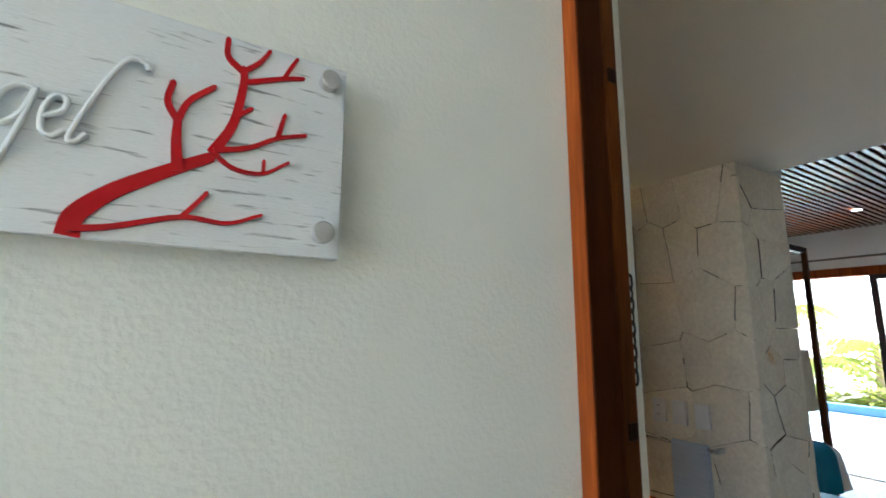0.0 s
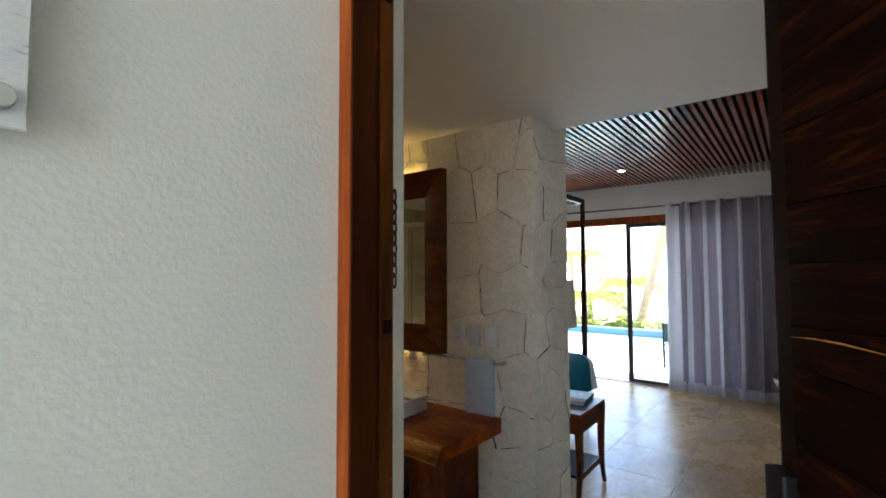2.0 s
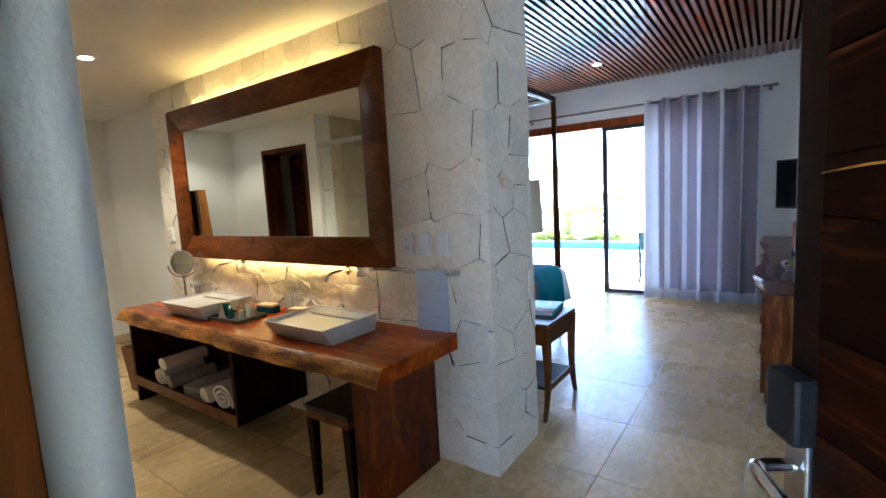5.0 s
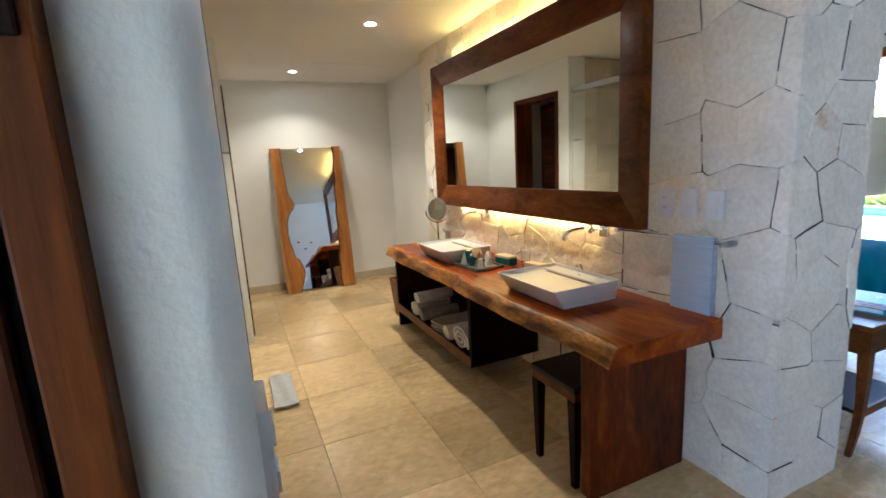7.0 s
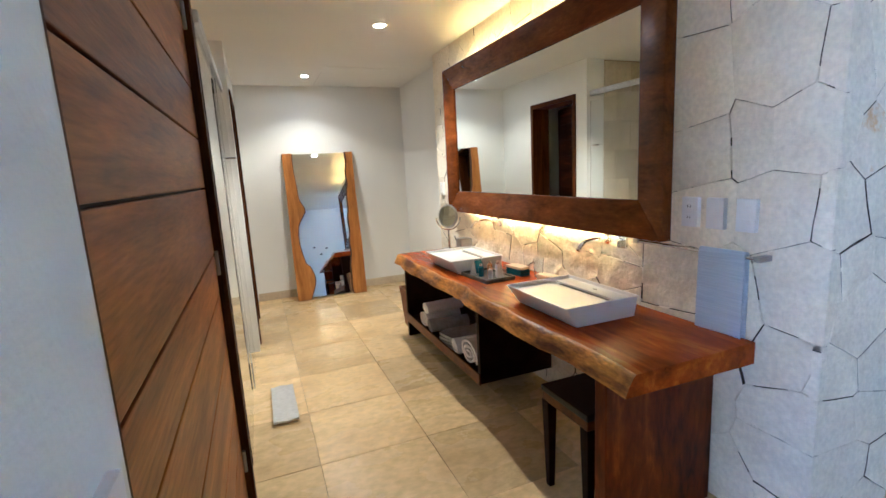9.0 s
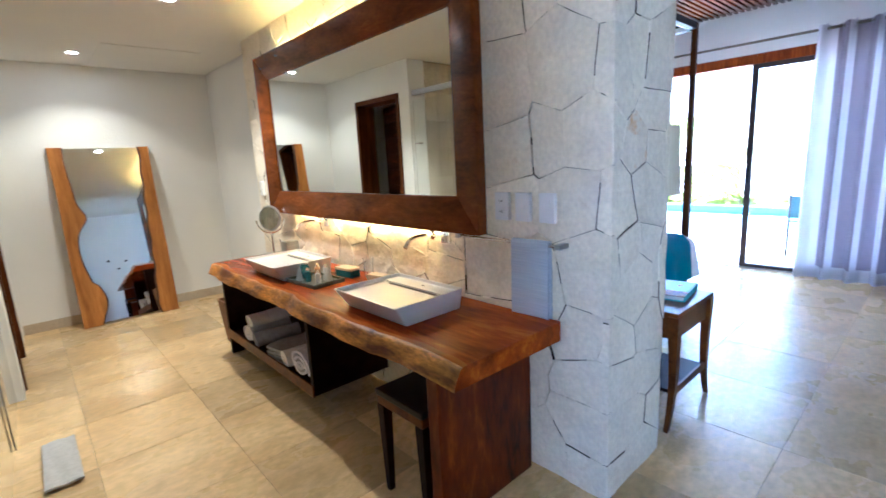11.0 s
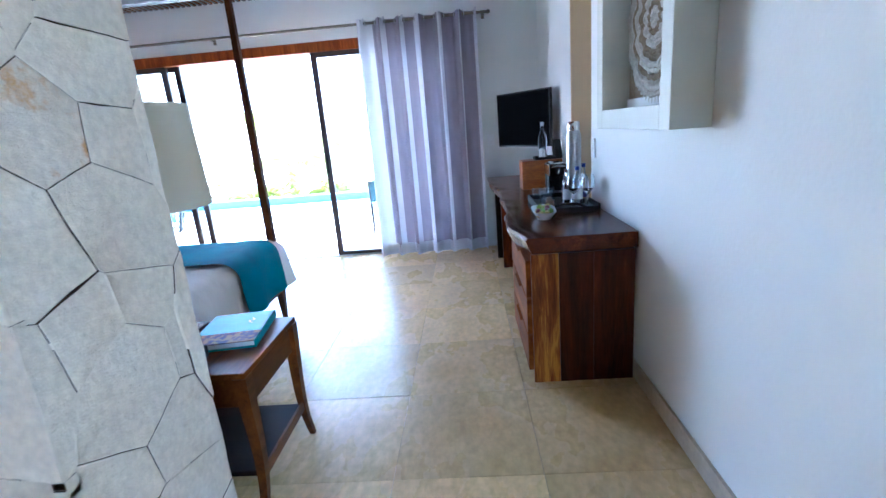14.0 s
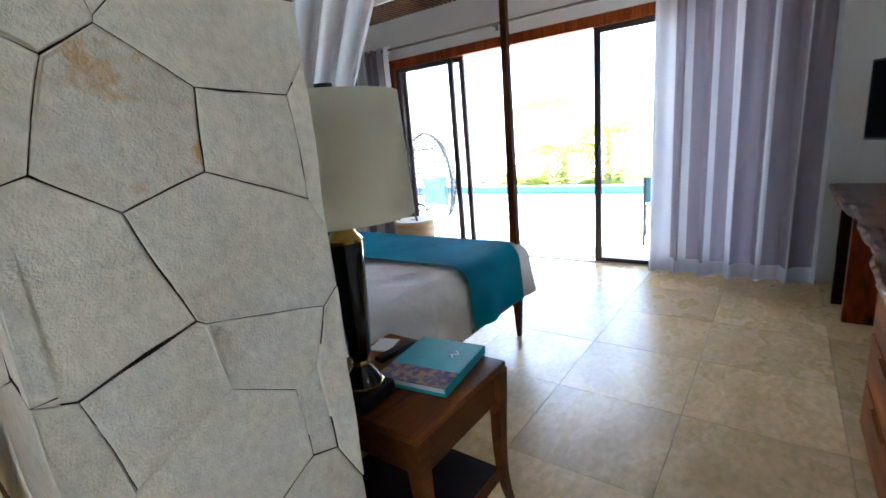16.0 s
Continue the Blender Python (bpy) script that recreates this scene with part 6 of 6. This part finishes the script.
part("wall_plate", cubes((-0.05, 0.11, -0.03, -0.003, -0.1, 0.1)), BLACK_PLASTIC, tv)

switch_plate(4.905, "single switch", 0, 0, 0).matrix_basis = pose(4.90, WALL_S, 1.14, 0, 0, -90)
switch_plate(0.0, "double switch", 0, 0, 0).matrix_basis = pose(WIN_X, 0.10, 1.17, 0, 0, 0)

# shadow-box art on the south wall
art = thing("wall_art", "woven pale rope mandala in a deep white box frame", "picture", 3.91, WALL_S, 1.69)
FR = mat("box_frame_white", (0.74, 0.75, 0.68), (0.70, 0.71, 0.64), 6, 0.6)
H2 = 0.42
for nm, dm in (("frame_side", (-H2, -H2 + 0.085, 0.002, 0.14, -H2, H2)), ("frame_side", (H2 - 0.085, H2, 0.002, 0.14, -H2, H2)),
               ("frame_side", (-H2 + 0.085, H2 - 0.085, 0.002, 0.14, -H2, -H2 + 0.085)), ("frame_side", (-H2 + 0.085, H2 - 0.085, 0.002, 0.14, H2 - 0.085, H2))):
    part(nm, cubes(dm, bev=0.004), FR, art)
part("backing", cubes((-H2 + 0.086, H2 - 0.086, 0.002, 0.012, -H2 + 0.086, H2 - 0.086)), mat("linen_backing", (0.42, 0.35, 0.26), (0.32, 0.26, 0.18), 60, 0.9, 0.8, 200), art)
ROPE_W = mat("white_rope", (0.72, 0.69, 0.62), (0.58, 0.55, 0.48), 60, 0.9, 1.0, 180)
ROPE_T = mat("tan_rope", (0.36, 0.29, 0.20), (0.26, 0.2, 0.13), 60, 0.9, 1.0, 180)
for i, (r, mt) in enumerate(((0.29, ROPE_W), (0.265, ROPE_W), (0.225, ROPE_T), (0.20, ROPE_W), (0.178, ROPE_W), (0.15, ROPE_T), (0.128, ROPE_T), (0.105, ROPE_W), (0.08, ROPE_W), (0.055, ROPE_T), (0.03, ROPE_W))):
    n = 72
    ring = [((r + 0.004 * math.sin(24 * a + i)) * math.cos(a), 0.026 + 0.006 * math.sin(12 * a), (r + 0.004 * math.sin(24 * a + i)) * math.sin(a)) for a in [2 * math.pi * q / n for q in range(n + 1)]]
    part("rope_ring", tube(ring, 0.011 if i < 8 else 0.012, 7), mt, art, smooth=True)
bm = bmesh.new()
for q in range(60):
    a = 2 * math.pi * q / 60
    tube([(0.235 * math.cos(a), 0.02, 0.235 * math.sin(a)), (0.325 * math.cos(a), 0.018, 0.325 * math.sin(a))], 0.006, 5, bm)
part("fringe", bm, ROPE_W, art)
part("lower_trim", cubes((-H2 + 0.088, H2 - 0.088, 0.012, 0.022, -H2 + 0.088, -H2 + 0.125)), FABRIC_WHITE, art)

bd = thing("downlight", "small ceiling spotlight set between the slats", "ceiling light", 5.92, 1.655, BED_CEIL - 0.001, 0, "downlights")
part("ring", lathe([(0.034, 0.0), (0.048, -0.004), (0.05, 0.0)], 24, cap=False), WHITE_PLASTIC, bd, smooth=True)
part("bulb", lathe([(0.0, -0.0015), (0.034, -0.0015)], 20, cap=False), mat("cool_bulb", (1, 1, 1), None, emit=20.0, emit_colour=(1, 0.97, 0.9)), bd)

# ---- terrace and garden ----
DECKWOOD = mat("pale_deck", (0.74, 0.71, 0.66), (0.64, 0.60, 0.55), 4, 0.6, 0.3, 40, stretch=(6, 0.6, 6), fine=0.15, vary=0.08)
deck = structure("terrace_deck", cubes((7.2, 9.75, -3.0, 9.0, -0.15, -0.035)), FRAME_DARK, "pale timber terrace deck", "deck")
dm = bpy.data.meshes.new("plank")
bm = cubes((0.0, 0.118, -6.0, 6.0, -0.03, 0.0), bev=0.003)
bm.to_mesh(dm)
bm.free()
dm.materials.append(DECKWOOD)
for i in range(21):
    shared_piece("plank", dm, deck, pose(7.21 + i * 0.121, 3.0, -0.004))
SAND = mat("pale_sand", (0.74, 0.69, 0.58), (0.66, 0.6, 0.5), 3, 0.9, 0.6, 30)
structure("ground", cubes((-400, 600, -500, 500, -0.5, -0.16)), SAND, "pale sandy ground reaching to the horizon", "ground")
POOL = mat("pool_water", (0.46, 0.58, 0.63), (0.42, 0.55, 0.6), 3, 0.05, 0.2, 12)
structure("pool_water", cubes((9.95, 12.6, -4.0, 10.0, -0.158, -0.12)), POOL, "light blue plunge pool water", "water")
TILE_BLUE = mat("pool_mosaic", (0.10, 0.22, 0.30), (0.05, 0.12, 0.18), 60, 0.3)
structure("pool_edge", cubes((9.75, 9.95, -4.0, 10.0, -0.158, -0.02), (12.6, 12.85, -4.0, 10.0, -0.158, 0.05), bev=0.01), TILE_BLUE, "dark blue mosaic pool edge", "pool edge")
structure("ceiling_terrace", cubes((7.2, 8.8, -3.0, 9.0, 2.62, 2.9)), PLASTER, "white soffit over the terrace", "ceiling")

# hanging egg chair
egg = thing("egg_chair", "open woven hanging egg chair with a cushion on the terrace", "hanging chair", 8.15, 4.87, 0)
CANE = mat("grey_cane", (0.035, 0.04, 0.04), (0.02, 0.024, 0.024), 30, 0.6)


def egg_r(z):
    t = (z - 0.20) / 1.25
    return 0.44 * math.sqrt(max(0.0, 1 - (2 * t - 0.75) ** 2 / 1.6)) if t < 0.8 else 0.44 * math.sqrt(max(0.0, 1 - (2 * 0.8 - 0.75) ** 2 / 1.6)) * math.sqrt(max(0, (1 - t) / 0.2))


part("hoop", tube([(0, egg_r(z) * s, z) for s, zs in ((-1, [0.2 + 1.25 * q / 20 for q in range(21)]), (1, [1.45 - 1.25 * q / 20 for q in range(1, 21)])) for z in zs], 0.024, 8), CANE, egg, smooth=True)
bm = bmesh.new()
for q in range(13):
    a = math.pi * (q - 6) / 13
    tube([(-egg_r(z) * math.cos(a) * 0.9 * -1, egg_r(z) * math.sin(a), z) for z in [0.205 + 1.2 * s / 16 for s in range(17)]], 0.010, 5, bm)
for s in range(14):
    z = 0.23 + 0.085 * s
    tube([(egg_r(z) * 0.9 * math.cos(a), egg_r(z) * math.sin(a), z) for a in [math.pi * (q - 8) / 16 for q in range(17)]], 0.014, 5, bm)
part("basket", bm, CANE, egg)
part("ring_band", tube([(egg_r(1.2) * 0.9 * math.cos(a), egg_r(1.2) * math.sin(a), 1.2) for a in [math.pi * (q - 8) / 16 for q in range(17)]], 0.018, 6), CANE, egg, smooth=True)
part("rope", tube([(0, 0, 1.44), (0, 0, 2.62)], 0.012, 8), STRAW, egg)
part("knot", lathe([(0.01, 1.43), (0.035, 1.46), (0.03, 1.52), (0.012, 1.56)], 12), STRAW, egg, smooth=True)
part("cushion", grid_sheet(lambda u, v: (0.15 + 0.10 * math.sin(math.pi * u) * math.sin(math.pi * v), -0.25 + 0.45 * u, 0.33 + 0.45 * v), 8, 8, 0.06), mat("blue_cushion", (0.08, 0.25, 0.33), (0.25, 0.35, 0.25), 14, 0.9), egg, smooth=True)

# terrace chair
ch = thing("terrace_chair", "dark metal chair with a teal woven back on the terrace deck", "chair", 8.10, 1.50, -0.004, -80)
for x in (-0.2, 0.2):
    part("leg", tube([(x, 0.24, 0), (x, 0.20, 0.42), (x, 0.20, 0.44)], 0.014, 8), BLACK_PLASTIC, ch)
    part("leg", tube([(x, -0.26, 0), (x, -0.20, 0.42), (x, -0.27, 0.76)], 0.014, 8), BLACK_PLASTIC, ch)
    part("stretcher", tube([(x, 0.225, 0.2), (x, -0.23, 0.2)], 0.010, 6), BLACK_PLASTIC, ch)
TEAL_WEAVE = mat("teal_weave", (0.03, 0.14, 0.16), (0.02, 0.09, 0.11), 60, 0.7, 0.6, 160)
part("seat", cubes(*[(-0.21, 0.21, -0.2 + q * 0.068, -0.2 + q * 0.068 + 0.06, 0.43, 0.445) for q in range(6)]), TEAL_WEAVE, ch, "teal woven seat")
part("backrest", grid_sheet(lambda u, v: (-0.21 + 0.42 * u, -0.215 - 0.05 * v - 0.02 * math.sin(math.pi * u), 0.48 + 0.27 * v), 10, 6, 0.012), TEAL_WEAVE, ch, "teal woven backrest", True)

# palms and shrubs in the garden
LEAF = cloth_sheer("palm_leaf", (0.28, 0.32, 0.055), 0.6, 20.0)
TRUNK = mat("palm_trunk", (0.42, 0.31, 0.19), (0.28, 0.19, 0.11), 12, 0.9, 0.8, 40, stretch=(1, 1, 4))


def frond(bm, base, az, length, droop, rnd):
    pts = []
    for i in range(12):
        t = i / 11
        r = length * t
        pts.append(Vector((base[0] + r * math.cos(az) * (1 - 0.15 * t), base[1] + r * math.sin(az) * (1 - 0.15 * t), base[2] + 0.55 * length * t - droop * t * t)))
    tube(pts, 0.012, 4, bm)
    side = Vector((-math.sin(az), math.cos(az), 0))
    for i in range(1, 12):
        for s in (-1, 1):
            p = pts[i]
            ln = length * 0.32 * math.sin(math.pi * min(1, (i + 1) / 12)) + 0.08
            tip = p + side * s * ln * 0.8 + Vector((math.cos(az) * ln * 0.5, math.sin(az) * ln * 0.5, -ln * (0.45 + rnd.uniform(0, 0.25))))
            fw = (pts[i] - pts[i - 1]).normalized() * 0.055
            a, b, c = bm.verts.new(p - fw), bm.verts.new(p + fw), bm.verts.new(tip)
            bm.faces.new((a, b, c))


def palm(x, y, h, n, length, seed, label):
    rnd = random.Random(seed)
    t = thing("palm_tree", label, "palm", x, y, -0.16, 0, "garden palms")
    if h > 0.4:
        part("trunk", tube([(0.1 * math.sin(q / 3), 0, h * q / 8) for q in range(9)], 0.1, 10, radii=[0.11 - 0.005 * q for q in range(9)]), TRUNK, t, smooth=True)
    bm = bmesh.new()
    for i in range(n):
        frond(bm, (0.1 * math.sin(8 / 3) if h > 0.4 else 0, 0, h), 2 * math.pi * i / n + rnd.uniform(-0.3, 0.3), length * rnd.uniform(0.75, 1.1), length * rnd.uniform(0.5, 1.1), rnd)
    part("crown", bm, LEAF, t)


def leaning_palm(x, y, seed):
    rnd = random.Random(seed)
    t = thing("palm_tree", "tall palm with a shaggy leaning brown trunk", "palm", x, y, -0.16, 0, "garden palms")
    pts = [(0, -0.085 * q - 0.004 * q * q, 0.42 * q) for q in range(13)]
    part("trunk", tube(pts, 0.1, 12, radii=[0.13 - 0.005 * q + (0.018 if q % 2 else 0) + (0.05 if 5 < q < 9 else 0) for q in range(13)]), TRUNK, t, smooth=True)
    bm = bmesh.new()
    for q in range(60):
        z = rnd.uniform(2.1, 3.6)
        a = rnd.uniform(0, 6.28)
        c = Vector((0, -0.2 * z - 0.02 * z * z, z))
        out = Vector((math.cos(a), math.sin(a), 0))
        tube([c + out * 0.08, c + out * 0.17 + Vector((0, 0, 0.16))], 0.02, 4, bm, radii=[0.035, 0.008])
    part("husk", bm, TRUNK, t)
    bm = bmesh.new()
    for q in range(16):
        frond(bm, pts[-1], 2 * math.pi * q / 16 + rnd.uniform(-0.3, 0.3), 2.2 * rnd.uniform(0.8, 1.1), 2.0 * rnd.uniform(0.5, 1.1), rnd)
    part("crown", bm, LEAF, t)


def shrub(x, y, height, spread, seed):
    """A low bush: bowed stems, each with broad leaves along it."""
    rnd = random.Random(seed)
    t = thing("shrub", "low leafy green shrub beside the pool", "shrub", x, y, -0.16, 0, "garden shrubs")
    bm, stems = bmesh.new(), bmesh.new()
    for q in range(16):
        a, reach = rnd.uniform(0, 6.28), spread * rnd.uniform(0.3, 1.0)
        way = Vector((math.cos(a), math.sin(a), 0))
        pts = [way * reach * k / 6 + Vector((0, 0, height * rnd.uniform(0.9, 1.1) * math.sin(1.9 * k / 6))) for k in range(7)]
        tube(pts, 0.008, 4, stems)
        for p in pts[1:]:
            for side in (-1, 1):
                b = a + side * rnd.uniform(0.5, 1.3)
                ln, w = rnd.uniform(0.12, 0.26), rnd.uniform(0.03, 0.055)
                d = Vector((math.cos(b), math.sin(b), rnd.uniform(-0.4, 0.5))).normalized()
                n = d.cross(Vector((0, 0, 1))).normalized() * w
                vs = [bm.verts.new(c) for c in (p, p + d * ln * 0.45 + n, p + d * ln, p + d * ln * 0.45 - n)]
                bm.faces.new(vs)
    part("stems", stems, TRUNK, t)
    part("leaves", bm, LEAF, t)


leaning_palm(14.5, 3.72, 31)
palm(14.9, 5.35, 0.9, 14, 1.7, 1, "young coconut palm behind the pool")
palm(16.5, 4.6, 1.3, 16, 1.9, 8, "young coconut palm in the sunny garden")
palm(19.0, 7.6, 2.4, 16, 2.0, 2, "coconut palm in the sunny garden")
palm(17.5, 1.2, 2.9, 16, 2.2, 3, "tall palm with a rough trunk")
palm(14.3, 4.25, 0.1, 14, 0.8, 4, "low fan of palm leaves beside the pool")
palm(14.6, 6.4, 0.1, 14, 1.0, 5, "low fan of palm leaves beside the pool")
for n, (sx, sy, sh, sp) in enumerate(((13.5, 2.6, 0.30, 0.5), (13.7, 3.1, 0.25, 0.5), (13.4, 3.6, 0.3, 0.45), (13.8, 4.0, 0.45, 0.5), (13.5, 4.7, 0.3, 0.5), (13.9, 5.3, 0.35, 0.6), (13.5, 5.9, 0.3, 0.5), (13.8, 6.6, 0.4, 0.6), (14.0, 7.4, 0.5, 0.6), (13.8, 1.8, 0.4, 0.6))):
    shrub(sx, sy, sh, sp, 50 + n)
